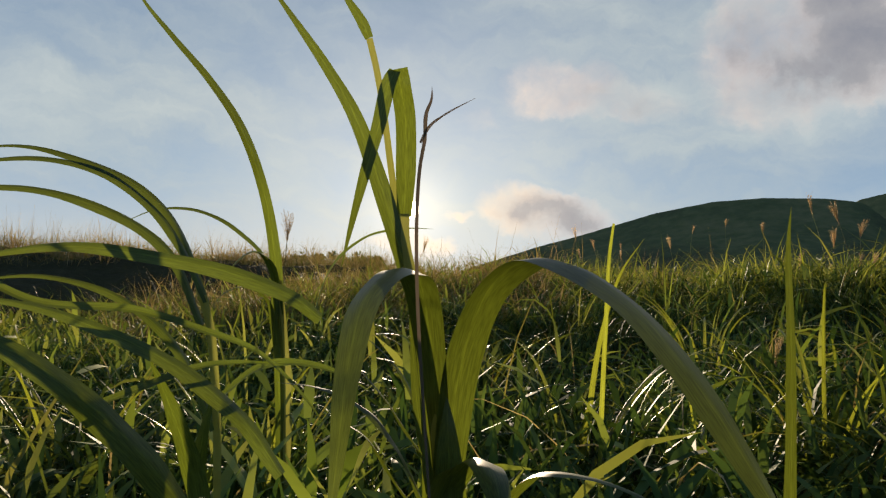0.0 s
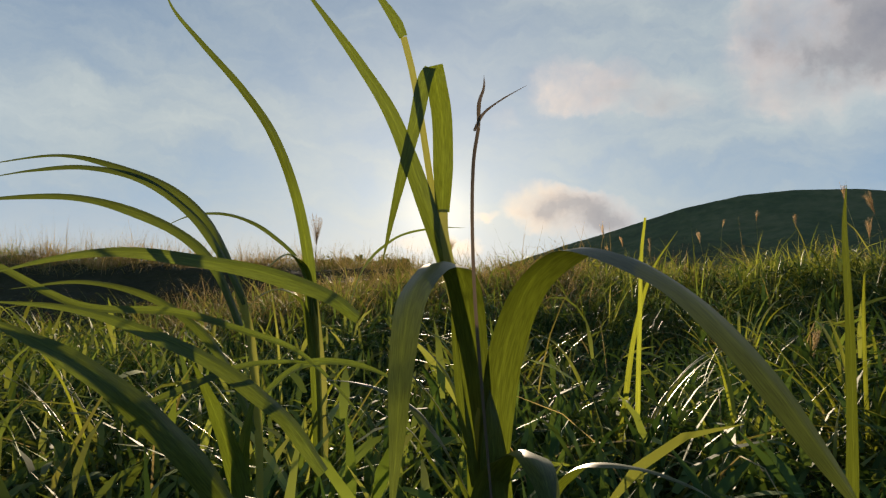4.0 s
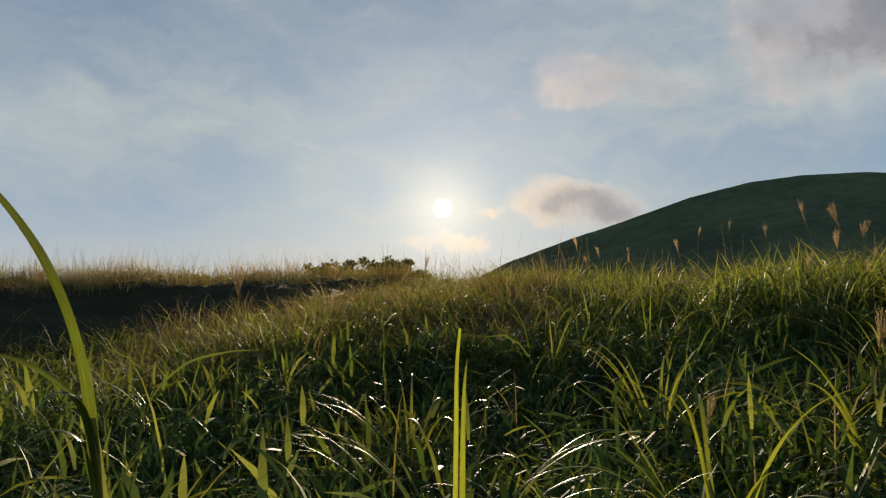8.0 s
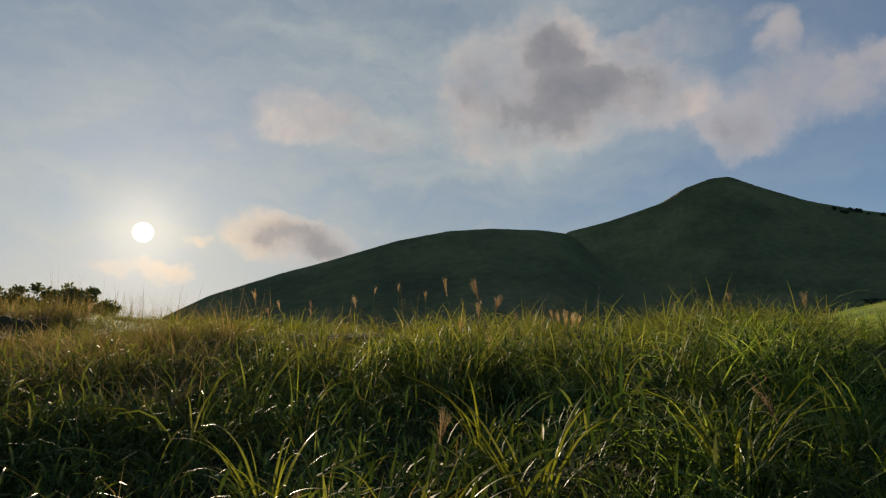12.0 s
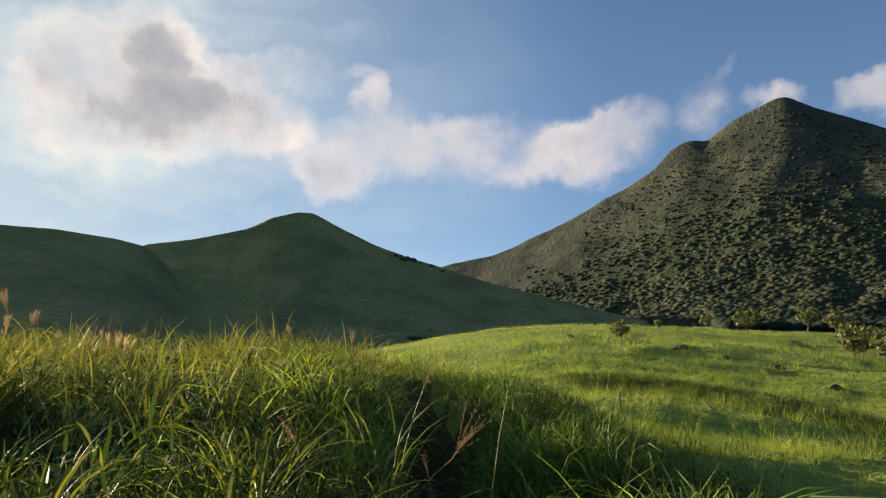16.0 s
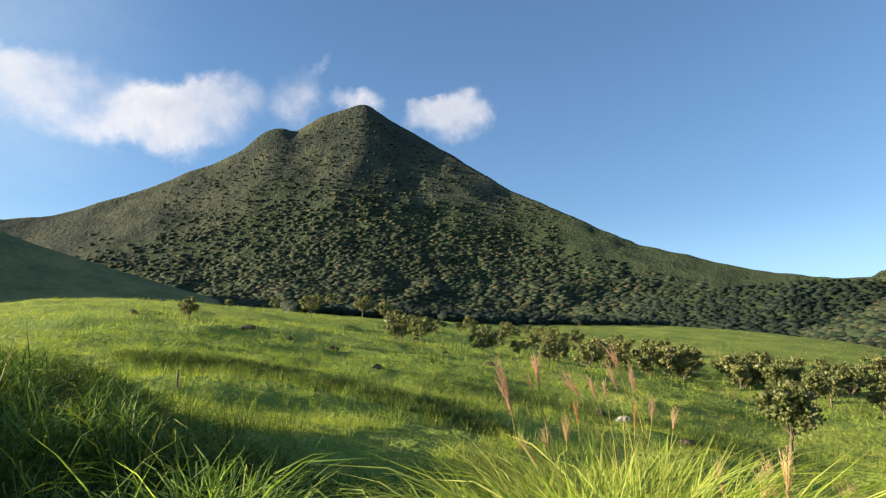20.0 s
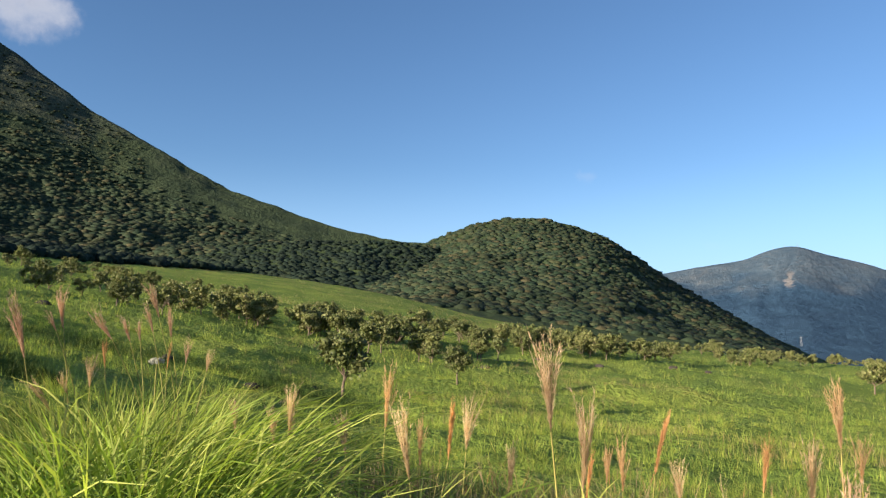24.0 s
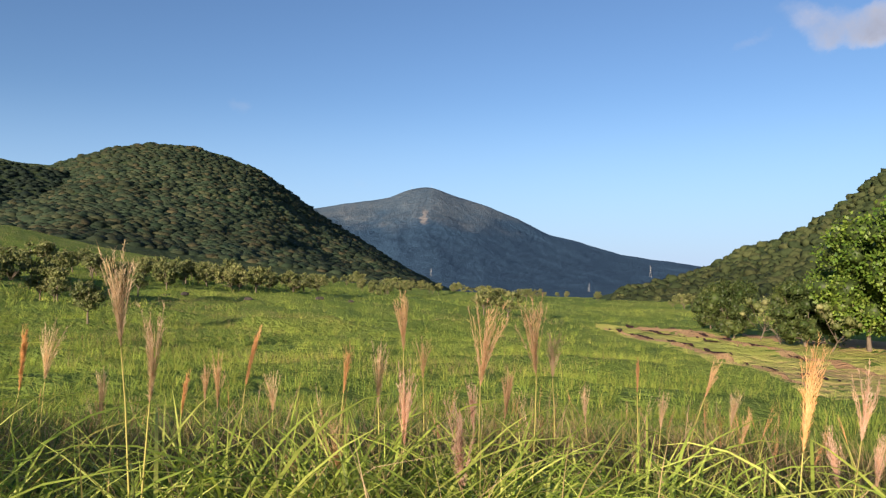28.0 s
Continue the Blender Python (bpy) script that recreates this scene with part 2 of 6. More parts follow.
mown_leaf = leafy("mown_leaf", [(0.0, (0.26, 0.29, 0.06)), (0.6, (0.34, 0.35, 0.09)), (1.0, (0.46, 0.37, 0.17))], GLOW, 0.5, 0.2)
field_mat = leafy("field_grass", [(0.0, (0.13, 0.215, 0.038)), (0.5, (0.235, 0.308, 0.054)), (0.9, (0.345, 0.378, 0.078)), (1.0, (0.42, 0.34, 0.11))], GLOW, 0.7, 0.35, 0.0, 0.1)
edge_mat = leafy("edge_grass", [(0.0, (0.15, 0.22, 0.038)), (0.5, (0.24, 0.31, 0.055)), (1.0, (0.35, 0.38, 0.10))], GLOW, 0.5, 0.4, 0.0, 0.2)
dry_mat = leafy("dry_grass", [(0.0, (0.14, 0.14, 0.035)), (0.4, (0.22, 0.18, 0.07)), (1.0, (0.34, 0.27, 0.15))], (1.2, 1.1, 0.7), 0.75, 0.3, 0.0, 0.12)
hero_mat = leafy("broad_leaf", [(0.0, (0.075, 0.11, 0.024)), (0.6, (0.10, 0.135, 0.03)), (1.0, (0.125, 0.155, 0.038))], (1.05, 0.95, 0.3), 0.42, 0.36, 26.0, 0.4)
tuft_mat = leafy("tuft_leaf", [(0.0, (0.12, 0.15, 0.034)), (0.6, (0.17, 0.195, 0.045)), (1.0, (0.23, 0.24, 0.075))], (1.3, 1.2, 0.4), 0.42, 0.45, 26.0, 0.3)
grey_stalk_mat = leafy("grey_stalk", [(0.0, (0.10, 0.085, 0.065)), (1.0, (0.17, 0.14, 0.11))], (1.1, 1.0, 0.9), 0.7, 0.2)
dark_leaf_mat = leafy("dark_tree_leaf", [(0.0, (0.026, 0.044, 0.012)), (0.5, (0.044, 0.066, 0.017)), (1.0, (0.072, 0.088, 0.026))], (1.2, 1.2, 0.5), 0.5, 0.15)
tree_leaf_mat = leafy("tree_leaf", [(0.0, (0.075, 0.098, 0.028)), (0.5, (0.115, 0.135, 0.046)), (1.0, (0.175, 0.178, 0.075))], (1.2, 1.2, 0.5), 0.5, 0.2)
bright_leaf_mat = leafy("bright_tree_leaf", [(0.0, (0.05, 0.10, 0.014)), (0.5, (0.09, 0.155, 0.02)), (1.0, (0.14, 0.20, 0.03))], (1.2, 1.2, 0.5), 0.5, 0.2)
plume_mat = leafy("plume", [(0.0, (0.33, 0.215, 0.095)), (0.5, (0.40, 0.28, 0.14)), (1.0, (0.47, 0.37, 0.22))], (1.2, 1.1, 0.8), 0.6, 0.4)
plume_pale = leafy("pale_plume", [(0.0, (0.33, 0.24, 0.125)), (0.5, (0.40, 0.31, 0.18)), (1.0, (0.48, 0.40, 0.27))], (1.2, 1.1, 0.8), 0.6, 0.4)
plume_pink = leafy("pink_plume", [(0.0, (0.34, 0.21, 0.125)), (0.5, (0.42, 0.29, 0.19)), (1.0, (0.50, 0.40, 0.30))], (1.2, 1.05, 0.9), 0.6, 0.4)
plume_rust = leafy("rusty_plume", [(0.0, (0.34, 0.19, 0.065)), (0.5, (0.42, 0.25, 0.10)), (1.0, (0.50, 0.34, 0.17))], (1.2, 1.1, 0.8), 0.6, 0.4)
stalk_mat = leafy("stalk", [(0.0, (0.20, 0.22, 0.05)), (1.0, (0.34, 0.30, 0.09))], (1.2, 1.2, 0.8), 0.5, 0.2)


def canopy(name, stops):
    """Tree crowns seen from far: each its own green, flecked darker to paint the shade between leaves."""
    m, N = material(name)
    geo = N.add("ShaderNodeNewGeometry")
    pos = geo.outputs["Position"]
    fleck = N.noise(pos, 0.55, 5.0, 0.7)
    region = N.noise(pos, 0.012, 3.0)
    hue = N.add("ShaderNodeHueSaturation")
    N.put(hue.inputs["Color"], N.ramp(geo.outputs["Random Per Island"], stops))
    N.put(hue.inputs["Value"], N.math("MULTIPLY", N.smooth(fleck, 0.32, 0.66, 0.75, 1.2), N.smooth(region, 0.3, 0.7, 0.75, 1.2)))
    p = N.add("ShaderNodeBsdfPrincipled")
    N.put(p.inputs["Base Color"], hue.outputs[0])
    p.inputs["Roughness"].default_value = 0.8
    p.inputs["Specular IOR Level"].default_value = 0.2
    N.put(p.inputs["Normal"], bumped(N, fleck, 0.6, 1.2))
    tr = N.add("ShaderNodeBsdfTranslucent")
    N.put(tr.inputs[0], hue.outputs[0])
    mx = N.add("ShaderNodeMixShader")
    mx.inputs[0].default_value = 0.3
    N.t.links.new(p.outputs[0], mx.inputs[1])
    N.t.links.new(tr.outputs[0], mx.inputs[2])
    return finish(m, N, mx.outputs[0])


# crown_mat carries extra blue, a little of the distance's haze in colour
crown_mat = canopy("forest_leaf", [(0.0, (0.019, 0.038, 0.021)), (0.5, (0.032, 0.049, 0.026)), (0.85, (0.049, 0.059, 0.029)), (1.0, (0.070, 0.064, 0.033))])
hillside_mat = canopy("hillside_leaf", [(0.0, (0.030, 0.046, 0.019)), (0.5, (0.045, 0.062, 0.023)), (1.0, (0.068, 0.078, 0.031))])
# a darker copy of the crown colours; on the spur it paints in shade
dark_crown_mat = canopy("dark_forest_leaf", [(0.0, (0.010, 0.021, 0.015)), (0.6, (0.015, 0.029, 0.019)), (1.0, (0.024, 0.037, 0.020))])


def earthy(name, stops, scale, fine_scale, bump_d, rough=0.95):
    m, N = material(name)
    pos = N.add("ShaderNodeNewGeometry").outputs["Position"]
    big = N.noise(pos, scale, 6.0, 0.6)
    small = N.noise(pos, fine_scale, 4.0, 0.6)
    v = N.math("ADD", N.math("MULTIPLY", big, 0.65), N.math("MULTIPLY", small, 0.35))
    p = N.add("ShaderNodeBsdfPrincipled")
    N.put(p.inputs["Base Color"], N.ramp(v, stops))
    p.inputs["Roughness"].default_value = rough
    p.inputs["Specular IOR Level"].default_value = 0.1
    N.put(p.inputs["Normal"], bumped(N, N.math("ADD", small, big), 0.8, bump_d))
    return finish(m, N, p.outputs[0])


ground_mat = earthy("turf", [(0.3, (0.075, 0.13, 0.026)), (0.5, (0.145, 0.205, 0.036)), (0.62, (0.22, 0.265, 0.05)), (0.75, (0.32, 0.28, 0.075))], 0.06, 2.2, 0.6)
hill_mat = earthy("hill_grass", [(0.36, (0.085, 0.093, 0.046)), (0.5, (0.13, 0.147, 0.060)), (0.64, (0.215, 0.20, 0.088))], 0.012, 0.12, 2.5)
wood_mat = earthy("forest_floor", [(0.3, (0.026, 0.044, 0.019)), (0.55, (0.038, 0.056, 0.023)), (0.8, (0.055, 0.068, 0.028))], 0.01, 0.12, 4.0)


def summit_material():
    """Woods below, and above them dry grass and dark rock broken up by height."""
    m, N = material("mountain_slope")
    pos = N.add("ShaderNodeNewGeometry").outputs["Position"]
    sep = N.add("ShaderNodeSeparateXYZ")
    N.put(sep.inputs[0], pos)
    big, small = N.noise(pos, 0.008, 6.0, 0.6), N.noise(pos, 0.09, 5.0, 0.65)
    woods = N.ramp(small, [(0.3, (0.026, 0.042, 0.022)), (0.6, (0.040, 0.056, 0.027)), (0.8, (0.056, 0.066, 0.032))])
    # bare tones lean to slate green, with a touch of haze painted in
    bare = N.ramp(N.math("ADD", N.math("MULTIPLY", big, 0.6), N.math("MULTIPLY", small, 0.4)),
                  [(0.38, (0.028, 0.035, 0.031)), (0.5, (0.043, 0.054, 0.039)), (0.6, (0.068, 0.076, 0.048)), (0.70, (0.12, 0.112, 0.078))])
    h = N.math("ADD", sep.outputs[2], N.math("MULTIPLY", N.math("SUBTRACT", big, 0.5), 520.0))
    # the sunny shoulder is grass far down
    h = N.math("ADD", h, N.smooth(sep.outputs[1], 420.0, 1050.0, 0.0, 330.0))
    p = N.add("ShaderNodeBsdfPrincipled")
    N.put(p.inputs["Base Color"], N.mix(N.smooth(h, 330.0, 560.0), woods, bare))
    p.inputs["Roughness"].default_value = 0.95
    p.inputs["Specular IOR Level"].default_value = 0.1
    N.put(p.inputs["Normal"], bumped(N, N.math("ADD", small, big), 0.9, 9.0))
    return finish(m, N, p.outputs[0])


slope_mat = summit_material()


def far_material():
    """Woods below, dry grass and rock on top, all blued for haze and shade, and one pale landslip scar."""
    m, N = material("far_mountain")
    pos = N.add("ShaderNodeNewGeometry").outputs["Position"]
    sep = N.add("ShaderNodeSeparateXYZ")
    N.put(sep.inputs[0], pos)
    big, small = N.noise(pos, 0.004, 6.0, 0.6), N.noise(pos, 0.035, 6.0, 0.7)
    # haze and the shade low down are put into these blue tones
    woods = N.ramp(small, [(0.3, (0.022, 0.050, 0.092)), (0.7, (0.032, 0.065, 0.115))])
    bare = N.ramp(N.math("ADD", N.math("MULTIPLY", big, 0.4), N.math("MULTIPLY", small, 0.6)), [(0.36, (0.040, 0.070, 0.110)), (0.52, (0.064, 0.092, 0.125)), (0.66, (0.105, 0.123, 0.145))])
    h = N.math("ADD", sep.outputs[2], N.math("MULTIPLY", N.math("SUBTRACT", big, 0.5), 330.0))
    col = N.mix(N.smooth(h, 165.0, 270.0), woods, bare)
    across = N.vmath("DOT_PRODUCT", pos, (-0.845, -0.534, 0.0))
    edge = N.math("ADD", N.math("ABSOLUTE", N.math("ADD", across, N.math("MULTIPLY", N.math("SUBTRACT", N.noise(pos, 0.02, 3.0), 0.5), 70.0))), N.math("MULTIPLY", small, 30.0))
    tall = N.math("MULTIPLY", N.smooth(sep.outputs[2], 185.0, 215.0), N.smooth(sep.outputs[2], 300.0, 255.0))
    col = N.mix(N.math("MULTIPLY", N.smooth(edge, 34.0, 22.0), tall), col, (0.19, 0.185, 0.19, 1))
    p = N.add("ShaderNodeBsdfPrincipled")
    N.put(p.inputs["Base Color"], col)
    p.inputs["Roughness"].default_value = 0.95
    p.inputs["Specular IOR Level"].default_value = 0.1
    N.put(p.inputs["Normal"], bumped(N, N.math("ADD", small, big), 1.0, 14.0))
    return finish(m, N, p.outputs[0])
far_mat = far_material()
soil_mat = earthy("bare_soil", [(0.3, (0.30, 0.17, 0.09)), (0.5, (0.46, 0.29, 0.15)), (0.7, (0.50, 0.36, 0.18))], 0.25, 3.0, 0.3)
rock_mat = earthy("dark_rock", [(0.3, (0.025, 0.022, 0.02)), (0.7, (0.075, 0.065, 0.06))], 1.0, 9.0, 0.05)
dark_soil_mat = earthy("turned_soil", [(0.3, (0.035, 0.018, 0.018)), (0.7, (0.09, 0.045, 0.04))], 0.5, 4.0, 0.1)
mown_mat = earthy("mown_turf", [(0.40, (0.46, 0.32, 0.15)), (0.47, (0.40, 0.37, 0.11)), (0.56, (0.34, 0.37, 0.08)), (0.7, (0.38, 0.41, 0.10))], 0.07, 1.2, 0.5)
steel_mat = earthy("galvanised_steel", [(0.3, (0.22, 0.23, 0.25)), (0.7, (0.32, 0.33, 0.34))], 0.5, 4.0, 0.01, 0.5)
bark_mat = earthy("bark", [(0.3, (0.07, 0.055, 0.04)), (0.7, (0.20, 0.16, 0.12))], 3.0, 25.0, 0.02)


# ---- mesh helpers ----
def mesh_of(name, V, F, mats, smooth=True, uv=None, midx=None):
    """A mesh from arrays: V (n, 3) and F (m, 3 or 4)."""
    V, F = np.asarray(V, np.float32), np.asarray(F, np.int32)
    me = bpy.data.meshes.new(name)
    me.vertices.add(len(V))
    me.vertices.foreach_set("co", V.ravel())
    k = F.shape[1]
    me.loops.add(F.size)
    me.loops.foreach_set("vertex_index", F.ravel())
    me.polygons.add(len(F))
    me.polygons.foreach_set("loop_start", np.arange(0, F.size, k, dtype=np.int32))
    me.polygons.foreach_set("use_smooth", np.full(len(F), smooth))
    if midx is not None:
        me.polygons.foreach_set("material_index", np.asarray(midx, np.int32))
    if uv is not None:
        layer = me.uv_layers.new(name="UVMap")
        layer.data.foreach_set("uv", np.asarray(uv, np.float32)[F.ravel()].ravel())
    for m in mats if isinstance(mats, (list, tuple)) else [mats]:
        me.materials.append(m)
    me.update(calc_edges=True)
    return me


def part(name, me, parent, label=""):
    ob = new(name, me)
    ob.parent = parent
    return tagged(ob, label)


def lattice(px, py, seed=0):
    """Random numbers in 0..1 on a whole-number lattice."""
    h = (px.astype(np.int64) * 374761393 + py.astype(np.int64) * 668265263 + seed * 144665) & 0x7FFFFFFF
    h = ((h ^ (h >> 13)) * 1274126177) & 0x7FFFFFFF
    return ((h ^ (h >> 16)) & 0xFFFF) / 65535.0


def value_noise(x, y, seed=0):
    xi, yi = np.floor(x), np.floor(y)
    fx, fy = x - xi, y - yi
    fx, fy = fx * fx * (3 - 2 * fx), fy * fy * (3 - 2 * fy)
    a, b = lattice(xi, yi, seed), lattice(xi + 1, yi, seed)
    c, d = lattice(xi, yi + 1, seed), lattice(xi + 1, yi + 1, seed)
    return (a * (1 - fx) + b * fx) * (1 - fy) + (c * (1 - fx) + d * fx) * fy


def fbm(x, y, octaves=4, seed=0, gain=0.5):
    x, y = np.asarray(x, float), np.asarray(y, float)
    s, amp, tot = 0.0, 1.0, 0.0
    for k in range(octaves):
        s = s + amp * (value_noise(x * 2 ** k, y * 2 ** k, seed + k) - 0.5)
        tot += amp
        amp *= gain
    return s / tot * 2


# ---- the lie of the land ----
RINGS = [0, 3, 8, 12, 20, 40, 100, 220, 700, 5000]
LAND = {  # bearing: heights at the rings
    -120: [0, -0.1, -0.4, -0.6, -1, -2, -5, -12, -40, -150],
    -40: [0, 0.15, 0.45, 1.65, 2.0, 2.0, 0, -8, -40, -150],
    -25: [0, 0.25, 0.55, 1.8, 2.3, 2.6, 1, -5, -30, -150],
    -10: [0, 0.35, 1.02, 1.9, 2.5, 3.2, 3, 0, -20, -150],
    10: [0, 0.45, 1.35, 1.65, 1.8, 1.6, 1, 0, -10, -150],
    30: [0, 0.52, 1.3, 1.3, 1.0, 1.2, 2.5, 6, 10, -150],
    45: [0, 0.62, 1.35, 1.1, 0.8, 1.6, 6, 15, 30, -150],
    53: [0, 0.58, 1.25, 1.0, 0.8, 2.1, 8, 20, 38, -150],
    62: [0, 0.5, 1.0, 0.7, 0.6, 2.6, 10.5, 25, 45, -150],
    75: [0, 0.28, 0.15, 0.1, 0.3, 1.9, 9.0, 22, 58, -150],
    90: [0, -0.05, -0.6, -0.6, -0.5, 0.2, 5.4, 16, 58, -150],
    105: [0, -0.1, -1.1, -1.3, -1.4, -1.2, 2.2, 9, 50, -150],
    115: [0, -0.1, -1.3, -1.8, -2.2, -2.8, -0.6, 5, 36, -150],
    130: [0, -0.1, -1.4, -2.0, -2.6, -3.4, -2.4, -2.2, 2, -150],
    145: [0, -0.1, -1.4, -2.1, -2.8, -4.1, -4.6, -6, -22, -150],
    160: [0, -0.1, -1.4, -2.1, -2.8, -4.5, -7.2, -9, -30, -150],
    185: [0, -0.1, -1.4, -2.0, -2.7, -4.3, -7.0, -9, -30, -150],
}
_az = np.array(sorted(LAND))
_tab = np.array([LAND[a] for a in _az], float)
_LR = np.log(1 + np.array(RINGS) / 2.0)
_ga = np.arange(-180, 180, 1.0)
_gl = np.linspace(0, _LR[-1], 500)
_cols = np.stack([np.interp(_ga, np.r_[_az - 360, _az, _az + 360], np.tile(_tab[:, j], 3)) for j in range(len(RINGS))], 1)
_grid = np.stack([np.interp(_gl, _LR, c) for c in _cols], 0)


def _soft(a, width, axis, wrap):
    k = np.exp(-0.5 * (np.arange(-3 * width, 3 * width + 1) / width) ** 2)
    k /= k.sum()
    pad = [(0, 0), (0, 0)]
    pad[axis] = (3 * width, 3 * width)
    b = np.pad(a, pad, mode="wrap" if wrap else "edge")
    return np.apply_along_axis(lambda v: np.convolve(v, k, "valid"), axis, b)


_grid = _soft(_soft(_grid, 5, 0, True), 6, 1, False)


def trench(x, y):
    """Distance along and across the trench."""
    ta = np.radians(48.4)
    dx, dy = x - 0.784, y + 0.418
    along, across = dx * np.sin(ta) + dy * np.cos(ta), dx * np.cos(ta) - dy * np.sin(ta)
    return along, across - 0.06 * np.sin(along * 1.7)


def above_trench(x, y, rng):
    """The bank on the upper side of the trench."""
    al, ac = trench(x, y)
    return (ac < -0.16) & (np.hypot(x - 0.55, y + 0.2) > 1.05)


def below_trench(x, y, rng):
    al, ac = trench(x, y)
    return (ac > 0.17) & (np.hypot(x - 0.6, y + 0.28) > 0.85)


def land(x, y):
    """Height of the ground."""
    x, y = np.asarray(x, float), np.asarray(y, float)
    r = np.hypot(x, y)
    a = (np.degrees(np.arctan2(x, y)) + 180) % 360
    l = np.log(1 + r / 2.0) / _LR[-1] * 499
    i0, j0 = np.floor(a).astype(int) % 360, np.clip(np.floor(l).astype(int), 0, 498)
    fa, fl = a - np.floor(a), np.clip(l - j0, 0, 1)
    i1, j1 = (i0 + 1) % 360, j0 + 1
    z = (_grid[i0, j0] * (1 - fa) + _grid[i1, j0] * fa) * (1 - fl) + (_grid[i0, j1] * (1 - fa) + _grid[i1, j1] * fa) * fl
    bumps = 0.11 * np.clip(r / 2 - 0.3, 0.2, 1) * fbm(x / 0.8, y / 0.8, 2, 5) + 0.3 * np.clip(r / 12 - 0.7, 0, 1) * fbm(x / 3.6, y / 3.6, 2, 17) + 0.5 * np.clip(r / 25 - 0.2, 0, 1) * fbm(x / 11, y / 11, 3, 9)
    # low ripples in rings round the eye, shaped to look like level streaks in view
    bumps = bumps + np.clip(0.008 * r, 0, 0.55) * np.clip(r / 9 - 0.8, 0, 1) * np.clip((a - 225) / 10, 0, 1) * np.clip((338 - a) / 8, 0, 1) * fbm(a * np.clip(r, 8, 400) / 260, np.log(1 + r) * 15, 3, 43)
    bumps = bumps + 1.2 * np.clip(r / 150 - 0.3, 0, 1) * fbm(x / 60, y / 60, 3, 12)
    # the trench that runs down beside the bank
    along, across = trench(x, y)
    cut = -0.45 * np.exp(-(across / 0.20) ** 4) * np.clip((along - 0.9) / 0.5, 0, 1) * np.clip((8 - along) / 3, 0, 1)
    for al, ac, h, wide in ((1.75, 0.55, 0.22, 0.26), (2.7, 0.62, 0.26, 0.32), (4.0, 0.6, 0.26, 0.40), (3.3, 1.35, 0.20, 0.42), (2.2, 1.25, 0.14, 0.36), (5.3, 1.0, 0.22, 0.5)):
        cut = cut + h * np.exp(-((along - al) ** 2 + (across - ac) ** 2) / wide ** 2)
    return z + bumps + cut


def polar(az, r):
    a = np.radians(az)
    return np.sin(a) * r, np.cos(a) * r


def sheet(na, nr):
    """Quads of a grid that closes round."""
    i, j = np.meshgrid(np.arange(na), np.arange(nr - 1), indexing="ij")
    i2 = (i + 1) % na
    return np.stack([i * nr + j, i2 * nr + j, i2 * nr + j + 1, i * nr + j + 1], -1).reshape(-1, 4)


NA, NR = 480, 260
rr = 2.0 * (np.exp(np.linspace(0.02, math.log(1 + 4900 / 2.0), NR)) - 1)
A, Rg = np.meshgrid(np.linspace(-180, 180, NA, endpoint=False), rr, indexing="ij")
gx, gy = polar(A, Rg)
gz = land(gx, gy)
gv = np.stack([gx, gy, gz], -1).reshape(-1, 3)
gf = sheet(NA, NR)[:, ::-1]
gv = np.vstack([gv, [[0, 0, float(land(0, 0))]]])
ground = new("ground", mesh_of("ground", gv, gf, ground_mat))
# very dark litter colours, put where shade lies under grass and on banks
shade_litter_mat = earthy("shade_litter", [(0.3, (0.028, 0.026, 0.012)), (0.55, (0.055, 0.052, 0.02)), (0.75, (0.09, 0.08, 0.035))], 0.8, 14.0, 0.05)
tagged(ground, "rolling green meadow falling away to a wide field", "ground", kind="structure")


